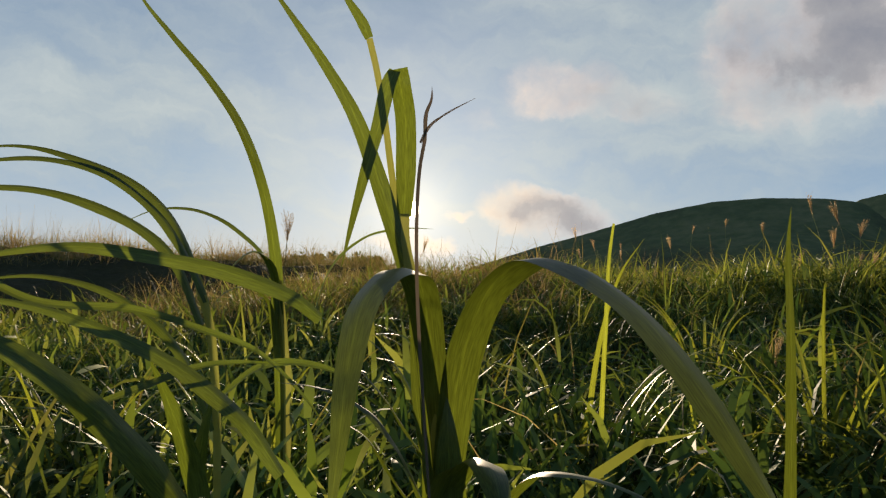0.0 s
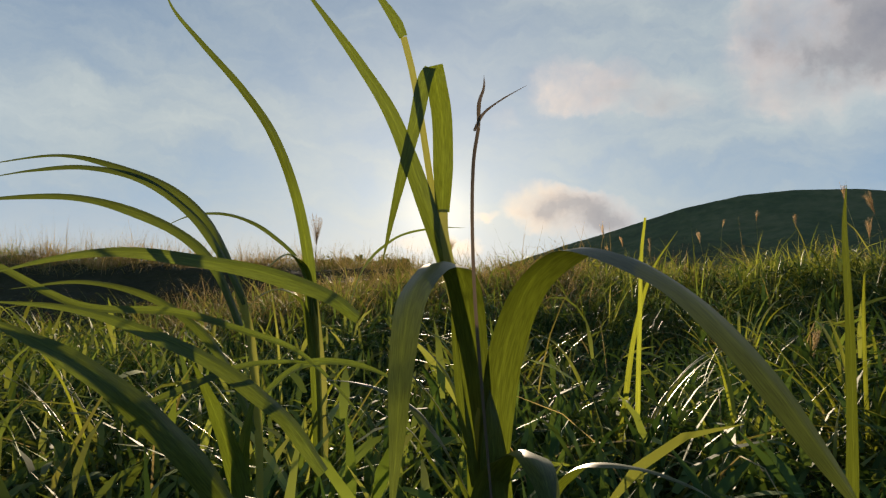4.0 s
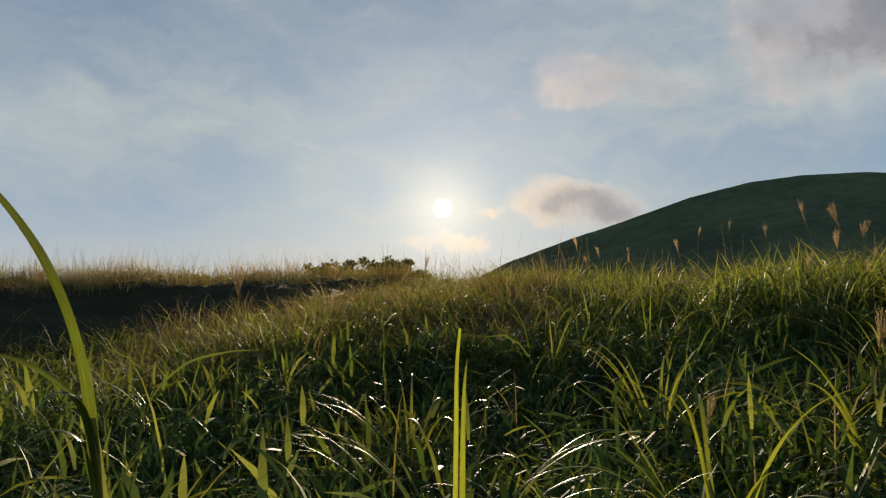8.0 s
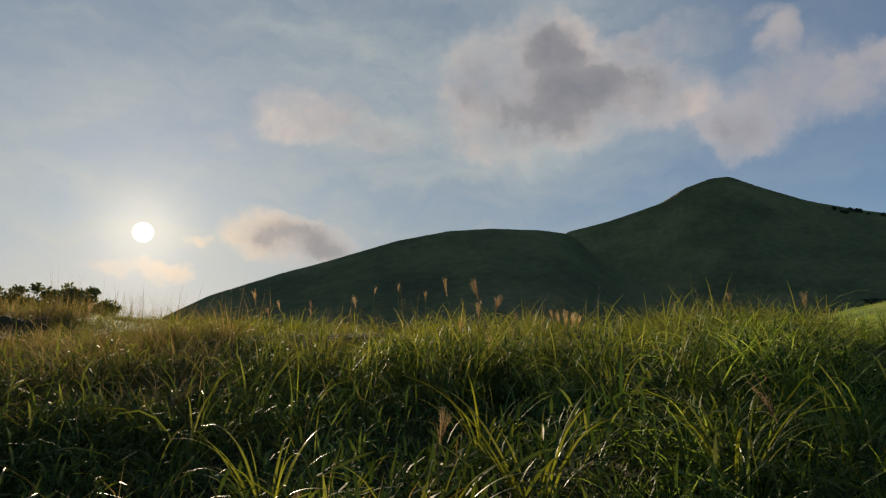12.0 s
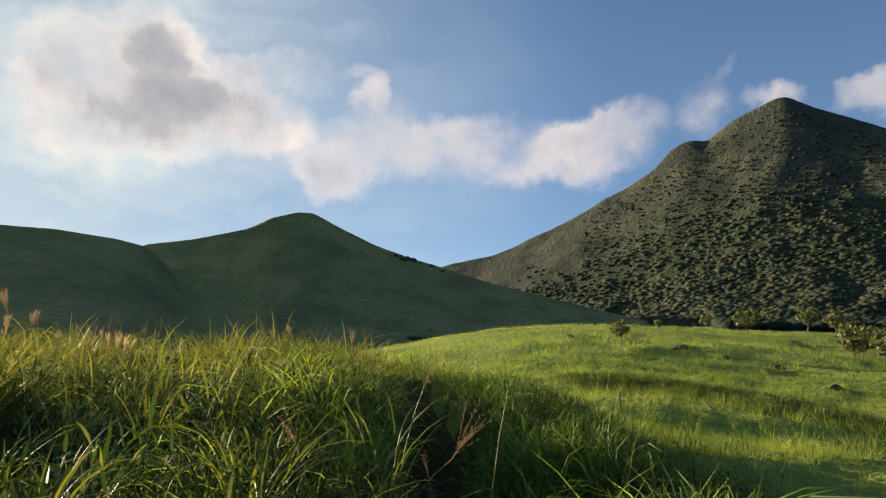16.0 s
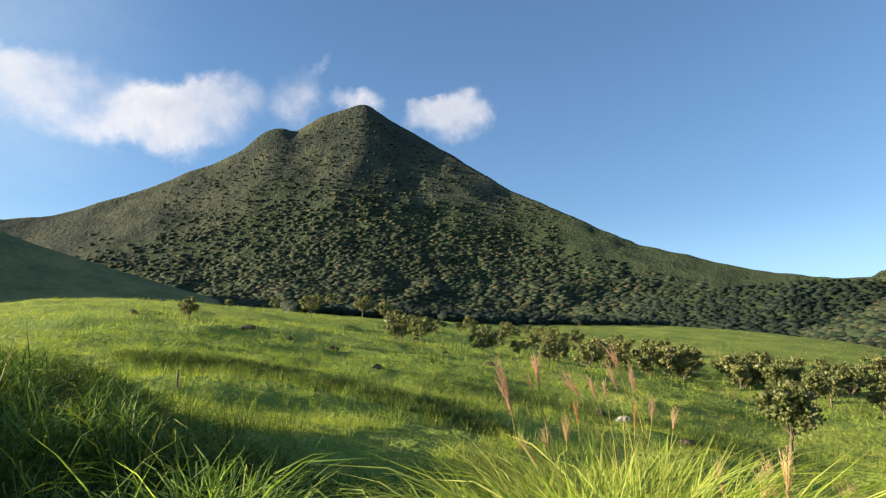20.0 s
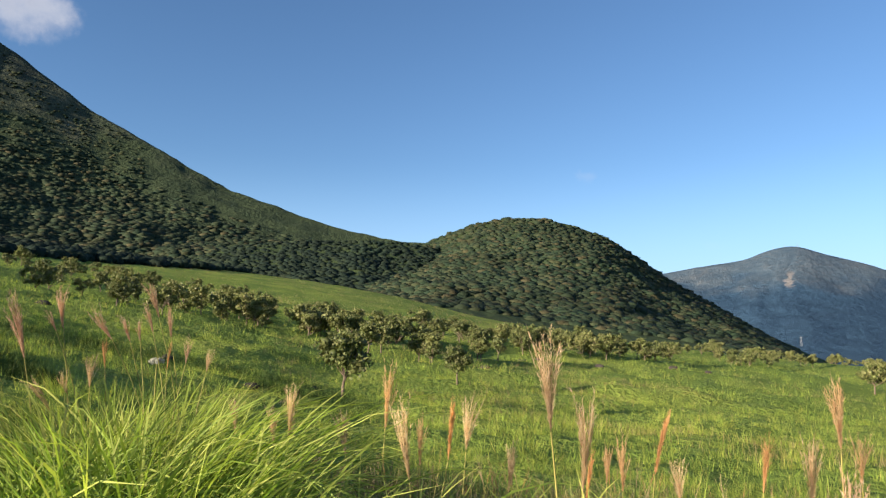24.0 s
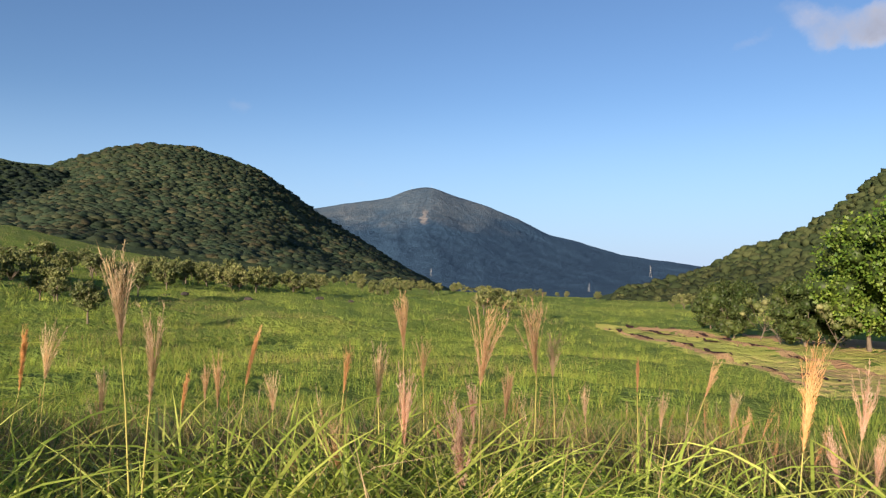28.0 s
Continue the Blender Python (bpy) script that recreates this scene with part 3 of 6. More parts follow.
# ---- hills and mountains ----
def massif(name, label, mat, dist, skyline, foot, power, start, rough, depth=0.8, back=1.2, n=(200, 110), seed=0, gully=0.0, crag=0.35):
    """A mountain whose ridge lies at dist and whose skyline is given as bearing: elevation in degrees."""
    az = np.linspace(min(skyline), max(skyline), n[0])
    ks = sorted(skyline)
    el = np.interp(az, ks, [skyline[k] for k in ks])
    w = max(1, int(0.35 / (az[1] - az[0])))
    el = np.convolve(np.pad(el, w, mode="edge"), np.ones(2 * w + 1) / (2 * w + 1), "valid")
    ws = max(2, int((5.5 if isinstance(dist, dict) else 2.6) / (az[1] - az[0])))
    k = np.hanning(2 * ws + 1)
    broad = np.convolve(np.pad(el, ws, mode="edge"), k / k.sum(), "valid")
    wl = max(2, int(14.0 / (az[1] - az[0])))
    k = np.hanning(2 * wl + 1)
    wide = np.convolve(np.pad(el, wl, mode="edge"), k / k.sum(), "valid")
    fk = sorted(foot)
    lo = np.interp(az, fk, [foot[k] for k in fk])
    s = np.r_[np.linspace(start, 1, n[1] - 30), np.linspace(1, 1 + back, 31)[1:]]
    AZ, S = np.meshgrid(az, s, indexing="ij")
    E = np.where(S <= 1, np.clip((S - start) / (1 - start), 0, 1) ** power, 1 - (np.maximum(S - 1, 0) / back) ** 1.3 * 1.6)
    if isinstance(dist, dict):
        far = np.interp(az, sorted(dist), [dist[k] for k in sorted(dist)])
        ws = max(2, int(5.0 / (az[1] - az[0])))
        k = np.hanning(2 * ws + 1)
        far = np.convolve(np.pad(far, ws, mode="edge"), k / k.sum(), "valid")[:, None]
        dist = 2000.0
    else:
        far = float(dist)
    d = far * S
    x, y = polar(AZ, d)
    # ribs and gullies that run down the slope
    rib = fbm(AZ * 0.55 + 2.5 * fbm(x / dist * 5, y / dist * 5, 2, seed + 3), S * 2.2, 4, seed + 7)
    face = np.sin(np.clip((S - start) / (1 - start), 0, 1) * math.pi)
    E = E + gully * rib * face
    near_top = np.clip((E - 0.86) / 0.14, 0, 1) ** 1.5
    q = np.clip((E - 0.25) / 0.6, 0, 1)
    q = q * q * (3 - 2 * q) if isinstance(dist, dict) else 1.0
    top = (wide[:, None] * (1 - q) + broad[:, None] * q) + (el - broad)[:, None] * near_top
    ang = lo[:, None] + (top - lo[:, None]) * E
    if isinstance(dist, dict):
        ang = np.minimum(ang, el[:, None] - 0.25 * (1 - np.clip(E, 0, 1)) * (S < 1))
    z = 0.8 + d * np.tan(np.radians(ang))
    z = z + rough * fbm(x / (rough * 9), y / (rough * 9), 4, seed) * np.clip((S - start) * 6, 0, 1) * np.where(S > 0.995, crag, 1.0)
    V = np.stack([x, y, z], -1).reshape(-1, 3)
    na, nr = n[0], len(s)
    i, j = np.meshgrid(np.arange(na - 1), np.arange(nr - 1), indexing="ij")
    F = np.stack([i * nr + j, i * nr + j + 1, (i + 1) * nr + j + 1, (i + 1) * nr + j], -1).reshape(-1, 4)
    ob = new(name, mesh_of(name, V, F, mat))
    tagged(ob, label, "mountain" if "mountain" in name else "hill", kind="structure")

    def place(rng, count, s_lo, s_hi, a_lo=None, a_hi=None, s_pow=1.0):
        """Random points on the face."""
        fi = rng.random(count) * (na - 1.001)
        if a_lo is not None:
            fi = (np.interp(a_lo, az, np.arange(na)) + rng.random(count) * (np.interp(a_hi, az, np.arange(na)) - np.interp(a_lo, az, np.arange(na))))
            fi = np.clip(fi, 0, na - 1.001)
        sv = s_lo + (s_hi - s_lo) * rng.random(count) ** s_pow
        fj = np.interp(sv, s, np.arange(nr))
        i0, j0 = fi.astype(int), np.minimum(fj.astype(int), nr - 2)
        a, b = (fi - i0)[:, None], (fj - j0)[:, None]
        G = V.reshape(na, nr, 3)
        return (G[i0, j0] * (1 - a) + G[i0 + 1, j0] * a) * (1 - b) + (G[i0, j0 + 1] * (1 - a) + G[i0 + 1, j0 + 1] * a) * b, sv
    return place


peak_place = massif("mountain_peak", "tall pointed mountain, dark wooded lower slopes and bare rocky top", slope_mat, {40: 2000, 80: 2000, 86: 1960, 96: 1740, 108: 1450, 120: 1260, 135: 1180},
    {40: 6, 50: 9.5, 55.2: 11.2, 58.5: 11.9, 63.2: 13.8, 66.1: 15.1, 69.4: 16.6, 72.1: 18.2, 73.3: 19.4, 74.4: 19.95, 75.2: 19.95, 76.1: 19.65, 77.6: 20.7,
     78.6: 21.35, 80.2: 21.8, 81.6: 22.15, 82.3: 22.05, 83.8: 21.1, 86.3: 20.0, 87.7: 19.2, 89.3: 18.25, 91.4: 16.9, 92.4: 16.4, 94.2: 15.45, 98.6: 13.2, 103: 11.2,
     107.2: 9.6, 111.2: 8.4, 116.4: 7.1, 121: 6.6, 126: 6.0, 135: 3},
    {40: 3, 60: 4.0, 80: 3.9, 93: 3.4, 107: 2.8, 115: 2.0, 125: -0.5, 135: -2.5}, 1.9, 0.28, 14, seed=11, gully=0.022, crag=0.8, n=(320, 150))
cone_place = massif("hill_cone", "smooth conical green hill with a small bare top", hill_mat, 1100,
    {26: 7, 30.9: 11.8, 34.4: 12.5, 38.5: 13.6, 40.4: 14.6, 42.4: 15.15, 43.7: 15.15, 45.6: 14.2, 48.9: 12.7, 52.2: 11.6, 54: 11.1, 58: 9.8, 64: 8.2, 72: 6},
    {26: -1, 50: 2, 72: 4}, 1.2, 0.55, 1.2, seed=21, gully=0.01)
round_place = massif("hill_round", "long smooth grass hill in deep shade", hill_mat, 600,
    {-3: 4.0, 2.2: 6.8, 7.7: 8.7, 12.2: 10.0, 16.8: 11.4, 21.2: 12.2, 24.8: 12.35, 29.2: 12.05, 31.4: 11.6, 33.7: 9.3, 38.3: 6.5, 42: 4.5},
    {-3: -2, 42: 0}, 1.1, 0.35, 1.0, seed=31, gully=0.02)
dome_place = massif("hill_dome", "rounded hill thick with trees", wood_mat, 950,
    {112: 3, 116: 5.8, 119: 6.5, 120.7: 7.1, 122: 7.7, 124.3: 8.5, 126.6: 8.85, 129.4: 8.85, 132.2: 8.3, 135: 7.1, 137.3: 5.5, 138.7: 4.4, 140.5: 3.2, 142.7: 2.0, 144.9: 0.5, 147.5: -1, 152: -3},
    {112: 1.6, 120: 0.6, 130: -1.2, 145: -1.9, 152: -3.2}, 0.8, 0.35, 6, seed=41, gully=0.03)
spur_place = massif("hill_spur", "dark wooded spur running down from the mountain", wood_mat, 800,
    {96: 2.0, 100: 4.5, 105: 6.0, 110: 6.6, 114: 6.8, 118: 6.75, 120.7: 6.5, 123: 5.0, 126: 3.1, 130: 1.1, 135: -0.5, 142: -1.7, 150: -3},
    {96: 1.0, 107: 2.0, 115: 1.4, 120: 0.4, 130: -1.2, 142: -2.6, 150: -3.6}, 0.9, 0.6, 4, seed=71, gully=0.02)
far_place = massif("mountain_far", "distant mountain coloured blue for haze, with a scarred flank and bare top", far_mat, 4000,
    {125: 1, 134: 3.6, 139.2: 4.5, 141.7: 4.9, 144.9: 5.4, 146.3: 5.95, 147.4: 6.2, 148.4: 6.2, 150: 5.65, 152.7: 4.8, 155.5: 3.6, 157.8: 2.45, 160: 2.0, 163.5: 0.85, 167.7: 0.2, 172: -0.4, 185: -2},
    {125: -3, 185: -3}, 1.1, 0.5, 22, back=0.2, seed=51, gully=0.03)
right_place = massif("hill_wooded", "steep wooded hillside beside the field", wood_mat, 330,
    {160: -3.0, 164.8: -1.8, 169.8: -0.3, 171: 0.4, 172.6: 1.3, 174.3: 1.7, 175.6: 2.3, 177.1: 3.2, 178.5: 4.1, 179.5: 5.0, 180.6: 6.0, 182: 7, 188: 10, 200: 13, 215: 10, 235: 3},
    {160: -4.6, 170: -6, 180: -7, 235: -7}, 1.0, 0.35, 2.5, seed=61, gully=0.03)


# ---- grass ----
def blade_mesh(name, P, L, Wd, ang, th0, th1, nseg, mat, twist=None, base=0.55):
    """Many tapering blades in one mesh. P: roots; th0: lean at the root, th1: how far it bows over."""
    n = len(P)
    s = np.linspace(0, 1, nseg + 1)
    th = th0[:, None] + th1[:, None] * ((s[:-1] + s[1:]) / 2) ** 1.4
    st = (L / nseg)[:, None]
    h = np.concatenate([np.zeros((n, 1)), np.cumsum(np.sin(th) * st, 1)], 1)
    v = np.concatenate([np.zeros((n, 1)), np.cumsum(np.cos(th) * st, 1)], 1)
    cx, cy = np.cos(ang)[:, None], np.sin(ang)[:, None]
    C = np.stack([P[:, :1] + h * cx, P[:, 1:2] + h * cy, P[:, 2:3] + v], -1)
    w = Wd[:, None] * 0.5 * np.minimum(1, base + s * 2.2) * (1 - s ** 2.6 * 0.97)
    tw = (np.zeros(n) if twist is None else twist)[:, None] * (0.4 + s)
    thn = np.concatenate([th, th[:, -1:]], 1)
    side = np.stack([-cy * np.cos(tw) + cx * np.cos(thn) * np.sin(tw), cx * np.cos(tw) + cy * np.cos(thn) * np.sin(tw), -np.sin(thn) * np.sin(tw)], -1)
    V = np.stack([C - side * w[..., None], C + side * w[..., None]], 2).reshape(-1, 3)
    k = np.arange(n)[:, None] * (2 * (nseg + 1)) + 2 * np.arange(nseg)[None]
    F = np.stack([k, k + 1, k + 3, k + 2], -1).reshape(-1, 4)
    return mesh_of(name, V, F, mat)


def tufts(rng, n, az_lo, az_hi, r_lo, r_hi, per, spread, r_pow=1.0, keep=None, vary=0.35, gaps=0.0):
    """Roots gathered in tufts, thinning with distance: places, directions outwards, and each tuft's size."""
    a = az_lo + (az_hi - az_lo) * rng.random(n)
    r = r_lo + (r_hi - r_lo) * rng.random(n) ** r_pow
    x, y = polar(a, r)
    ok = np.ones(n, bool) if keep is None else keep(x, y, rng)
    if gaps:
        ok &= fbm(x / 0.8, y / 0.8, 2, 91) + rng.normal(0, 0.2, n) > gaps
    al, ac = trench(x, y)
    ok &= ~((np.abs(ac) < 0.19) & (al > 0.7) & (al < 7.0))
    x, y = x[ok], y[ok]
    size = np.exp(rng.normal(0, vary, len(x))) * (1 + min(0.4, 1.6 * vary) * fbm(x / 1.9, y / 1.9, 3, 77))
    size = np.clip(size, 0.5, 1.45)
    x, y, size = np.repeat(x, per), np.repeat(y, per), np.repeat(size, per)
    d = rng.normal(0, 1, (len(x), 2)) * spread * np.sqrt(size)[:, None]
    out = np.arctan2(d[:, 1], d[:, 0]) + rng.normal(0, 0.7, len(x))
    x, y = x + d[:, 0], y + d[:, 1]
    al, ac = trench(x, y)
    ok = ~((np.abs(ac) < 0.16) & (al > 0.7) & (al < 7.0))
    if keep is not None:
        ok &= keep(x, y, rng)
    x, y, out, size = x[ok], y[ok], out[ok], size[ok]
    return np.stack([x, y, land(x, y) - 0.01], 1), out, size


def grass(name, label, rng, roots, length, width, lean, bow, nseg, mat, wild=0.3, lift=0.0, top=None, reach=False):
    """One mesh of blades. top: the elevation (by bearing, from the bank) over which no tip stands; reach: grown up to it."""
    P, out, size = roots
    n = len(P)
    P = P.copy()
    if lift:
        P[:, 2] += lift * rng.random(n) * size
    L = length * size * (1 - wild + 2 * wild * rng.random(n))
    th0, th1 = lean * rng.random(n), bow * (0.3 + rng.random(n))
    if top:
        dx, dy = P[:, 0] - 0.6, P[:, 1] + 0.3
        az = np.degrees(np.arctan2(dx, dy)) % 360
        el = np.interp(az, sorted(top), [top[k] for k in sorted(top)]) + 1.1 * fbm(P[:, 0] * 2.1, P[:, 1] * 2.1, 2, 55) - np.abs(rng.normal(0, 1.3, n))
        room = 0.8 + np.hypot(dx, dy) * np.tan(np.radians(el)) - P[:, 2]
        mid = (np.arange(nseg) + 0.5) / nseg
        rise = np.cumsum(np.cos(th0[:, None] + th1[:, None] * mid[None] ** 1.4), 1).max(1) / nseg
        most = room / np.maximum(rise, 0.12)
        L = np.minimum(L * 9, most) * (0.7 + 0.3 * rng.random(n)) if reach else np.minimum(L, most)
        ok = L > 0.06
        P, L, th0, th1, out, size, n = P[ok], L[ok], th0[ok], th1[ok], out[ok], size[ok], int(ok.sum())
    me = blade_mesh(name, P, L, width * (0.7 + 0.6 * rng.random(n)) * np.sqrt(size), out, th0, th1, nseg, mat, rng.normal(0, 0.5, n))
    return tagged(new(name, me), label, "grass", kind="stuff")


def clear_of_eye(dist):
    """Keeps the strip along which the eye travels open."""
    legs = [((0, 0), (0.5, -0.11)), ((0.5, -0.11), (0.64, -0.25)), ((0.64, -0.25), (0.48, -0.42))]

    def keep(x, y, rng):
        near = np.full(len(x), 99.0)
        for (ax, ay), (bx, by) in legs:
            dx, dy = bx - ax, by - ay
            t = np.clip(((x - ax) * dx + (y - ay) * dy) / (dx * dx + dy * dy), 0, 1)
            near = np.minimum(near, np.hypot(x - ax - t * dx, y - ay - t * dy))
        return near > dist
    return keep


def mown_near(a):
    """Where the mown ground begins, by bearing."""
    return np.interp(a, [161.5, 165, 170, 175, 178, 195], [84, 63, 44, 31, 27, 26])


def off_track(x, y, rng):
    a, r = np.degrees(np.arctan2(x, y)) % 360, np.hypot(x, y)
    track = (np.abs(a - (70 + 1.1 * r)) < 60 / np.maximum(r, 4)) & (r > 5) & (r < 24)
    mown = (a > 161.3) & (r > mown_near(a) + rng.normal(0, 0.8, len(x))) & (r < 90)
    return ~(mown | (track & (rng.random(len(x)) > 0.25)))


def off_face(x, y, rng):
    """The steep face of the far bank carries little grass."""
    a, r = np.degrees(np.arctan2(x, y)), np.hypot(x, y)
    return ~((a < -5) & (r > 8.2) & (r < 11.4) & (rng.random(len(x)) > 0.12))


rng = np.random.default_rng(3)
eye = clear_of_eye
# dark sheets under the grass that paint in the shade between tufts
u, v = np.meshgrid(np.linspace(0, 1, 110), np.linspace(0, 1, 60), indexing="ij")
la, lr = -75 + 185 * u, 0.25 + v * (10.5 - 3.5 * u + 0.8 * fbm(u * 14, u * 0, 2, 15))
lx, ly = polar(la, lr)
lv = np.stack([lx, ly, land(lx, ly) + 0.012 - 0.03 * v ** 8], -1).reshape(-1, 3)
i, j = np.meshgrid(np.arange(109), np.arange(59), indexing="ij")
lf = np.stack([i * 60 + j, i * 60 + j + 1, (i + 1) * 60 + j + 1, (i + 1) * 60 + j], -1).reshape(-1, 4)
tagged(new("litter", mesh_of("litter", lv, lf, shade_litter_mat)), "litter sheet coloured dark for the shade between tussocks", "litter", kind="structure")
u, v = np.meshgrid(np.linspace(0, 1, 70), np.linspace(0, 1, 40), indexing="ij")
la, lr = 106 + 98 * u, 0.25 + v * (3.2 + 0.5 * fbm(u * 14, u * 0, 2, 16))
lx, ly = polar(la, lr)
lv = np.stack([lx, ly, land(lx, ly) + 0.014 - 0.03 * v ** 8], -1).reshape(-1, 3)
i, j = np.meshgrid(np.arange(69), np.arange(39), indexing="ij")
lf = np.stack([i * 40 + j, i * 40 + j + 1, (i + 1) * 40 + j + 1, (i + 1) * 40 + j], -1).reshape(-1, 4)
tagged(new("litter", mesh_of("litter", lv, lf, shade_litter_mat)), "litter sheet coloured dark for the shade in the long grass", "litter", kind="structure")
EDGE_TOP = {60: 0, 72: -5, 80: -8, 89: -8.5, 92: -6.5, 96: -4.3, 103: -4.3, 107: -8, 112: -10, 124: -11, 140: -12, 150: -13, 200: -13}
BACK_TOP = {100: -9, 112: -9.5, 125: -10.5, 150: -11, 200: -11}
MOUND_TOP = {50: 3.5, 57: 3.0, 63: 2.0, 68: -0.5, 72: -3.0, 80: -5.5, 90: -7.5, 110: -8.5}
# the bank: low broad leaves, meadow grass and arching tufts
grass("broadleaf_grass", "short broad-leaved green undergrowth", rng,
      tufts(rng, 6500, -60, 66, 0.55, 5.0, 11, 0.06, 0.85, eye(0.5), 0.25), 0.068, 0.0105, 1.9, 0.7, 2, lush_mat, 0.35, 0.15)
# pale leaves many on the left, few on the right: brighter light put into colour
grass("broadleaf_grass", "small yellow-green leaves among the undergrowth", rng,
      tufts(rng, 1900, -60, 4, 0.6, 5.5, 9, 0.05, 0.85, eye(0.6), 0.3), 0.085, 0.012, 1.6, 0.7, 3, pale_mat, 0.35, 0.19)
grass("broadleaf_grass", "few pale leaves in the shaded undergrowth", rng,
      tufts(rng, 420, 4, 66, 0.8, 6.5, 8, 0.05, 0.85, eye(0.6), 0.3), 0.075, 0.009, 1.5, 0.7, 3, pale_mat, 0.35, 0.18)
grass("bank_grass", "meadow grass on the rising bank", rng,
      tufts(rng, 260, -60, 58, 1.0, 4.8, 34, 0.07, 0.8, eye(0.9), 0.35, -0.05), 0.20, 0.0044, 1.0, 2.1, 4, grass_mat, 0.35, 0.06)
grass("bank_grass", "long arching pale green grass tufts", rng,
      tufts(rng, 300, -60, 60, 1.2, 6.5, 18, 0.03, 0.8, eye(1.15), 0.35, -0.05), 0.32, 0.0060, 0.55, 2.5, 6, pale_mat, 0.4)
grass("bank_grass", "withered silvery grass blades among the green", rng,
      tufts(rng, 300, -60, 70, 0.8, 5, 5, 0.06, 0.8, eye(0.8), 0.3), 0.28, 0.0034, 0.7, 2.6, 6, dry_mat)
grass("bank_grass", "meadow grass towards the crest, seen against the light", rng,
      tufts(rng, 1700, -60, 60, 3.8, 16, 31, 0.11, 0.8, off_face, 0.4, -0.2), 0.18, 0.0075, 1.0, 1.9, 2, grass_mat, 0.35, 0.06)
grass("bank_grass", "arching tufts standing over the bank's grass", rng,
      tufts(rng, 900, -60, 58, 3.0, 9, 14, 0.05, 0.9, off_face, 0.3), 0.30, 0.0065, 0.5, 1.9, 4, pale_mat)
grass("crest_grass", "thin dry grass stems along the crest", rng,
      tufts(rng, 260, -60, 60, 6, 14, 5, 0.12, 1.0, off_face), 0.38, 0.0030, 0.25, 0.4, 2, dry_mat)
grass("crest_grass", "fine seeding grass on the dark bank's edge", rng,
      tufts(rng, 500, -45, 4, 11.5, 16, 6, 0.15, 1.0), 0.45, 0.0035, 0.3, 0.5, 2, dry_mat)
grass("bank_grass", "dry straw-coloured grass mixed through the bank", rng,
      tufts(rng, 480, -60, 34, 1.2, 9, 9, 0.05, 0.8, eye(1.1), 0.3), 0.24, 0.0042, 0.7, 1.8, 4, dry_mat)
grass("bank_grass", "thick brown withered grass below the far bank", rng,
      tufts(rng, 800, -24, 9, 3.4, 7.6, 16, 0.07, 0.9, None, 0.3), 0.30, 0.0050, 0.6, 1.7, 3, dry_mat)
grass("crest_grass", "ragged dry grass hanging over the bare bank", rng,
      tufts(rng, 900, -50, -4, 10.4, 12.4, 10, 0.10, 1.0, None, 0.3), 0.30, 0.008, 0.9, 1.2, 2, dry_mat)
# the brighter edge colours stand in for light that this bank lacks
grass("bank_grass", "curling grass along the trench's upper side, coloured bright as if lit", rng,
      tufts(rng, 420, 47, 74, 1.2, 6.0, 26, 0.05, 0.9, above_trench, 0.3), 0.25, 0.0046, 0.7, 2.8, 6, edge_mat)
grass("trench_grass", "lush dark fine grass in mounds beside the trench", rng,
      tufts(rng, 900, 50, 106, 0.9, 7.5, 110, 0.09, 0.9, below_trench, 0.28, -0.45), 0.12, 0.0050, 1.0, 1.9, 2, mound_mat, 0.3, 0.17, MOUND_TOP)
grass("trench_grass", "pale arching blades standing out of the mounds", rng,
      tufts(rng, 170, 54, 100, 1.6, 6.5, 18, 0.05, 0.9, below_trench, 0.25), 0.30, 0.0055, 0.5, 2.2, 5, pale_mat, 0.3, 0.0, MOUND_TOP)
grass("edge_grass", "bright thin grass at the bank's shoulder", rng,
      tufts(rng, 90, 72, 92, 1.3, 2.6, 12, 0.06, 0.9, eye(1.0), 0.2), 0.40, 0.0070, 0.4, 1.6, 5, edge_mat, 0.3, 0.0, EDGE_TOP)
grass("edge_grass", "bright long-bladed grass at the edge of the bank", rng,
      tufts(rng, 1150, 106, 200, 1.4, 2.5, 13, 0.05, 0.9, eye(1.25), 0.25), 0.50, 0.0075, 0.5, 2.2, 8, edge_mat, 0.3, 0.0, EDGE_TOP)
grass("edge_grass", "darker green leaves low in the long grass", rng,
      tufts(rng, 900, 70, 200, 1.2, 3.0, 14, 0.07, 0.9, eye(1.0), 0.2), 0.36, 0.0080, 0.8, 2.2, 4, lush_mat, 0.3, 0.0, EDGE_TOP)
grass("edge_grass", "withered straw among the long grass of the bank", rng,
      tufts(rng, 240, 106, 200, 1.0, 3.2, 7, 0.07, 0.9, eye(0.8), 0.2), 0.5, 0.0035, 0.4, 1.2, 4, dry_mat, 0.3, 0.0, EDGE_TOP)
grass("edge_grass", "tall green grass clump under the plumes", rng,
      tufts(rng, 560, 93, 107, 2.2, 3.4, 16, 0.05, 1.0, None, 0.25), 0.66, 0.0072, 0.35, 2.0, 6, edge_mat, 0.3, 0.0, EDGE_TOP)
grass("slope_grass", "brown rough grass standing below the bank", rng,
      tufts(rng, 1000, 108, 195, 2.5, 5.5, 10, 0.08, 0.9, None, 0.3), 0.6, 0.0046, 0.3, 0.8, 3, dry_mat, 0.3, 0.0, BACK_TOP, True)
grass("slope_grass", "soft green grass below the bank", rng,
      tufts(rng, 3000, 66, 195, 3.2, 14, 11, 0.08, 0.9, off_track, 0.3), 0.30, 0.0075, 0.5, 1.3, 2, lush_mat)
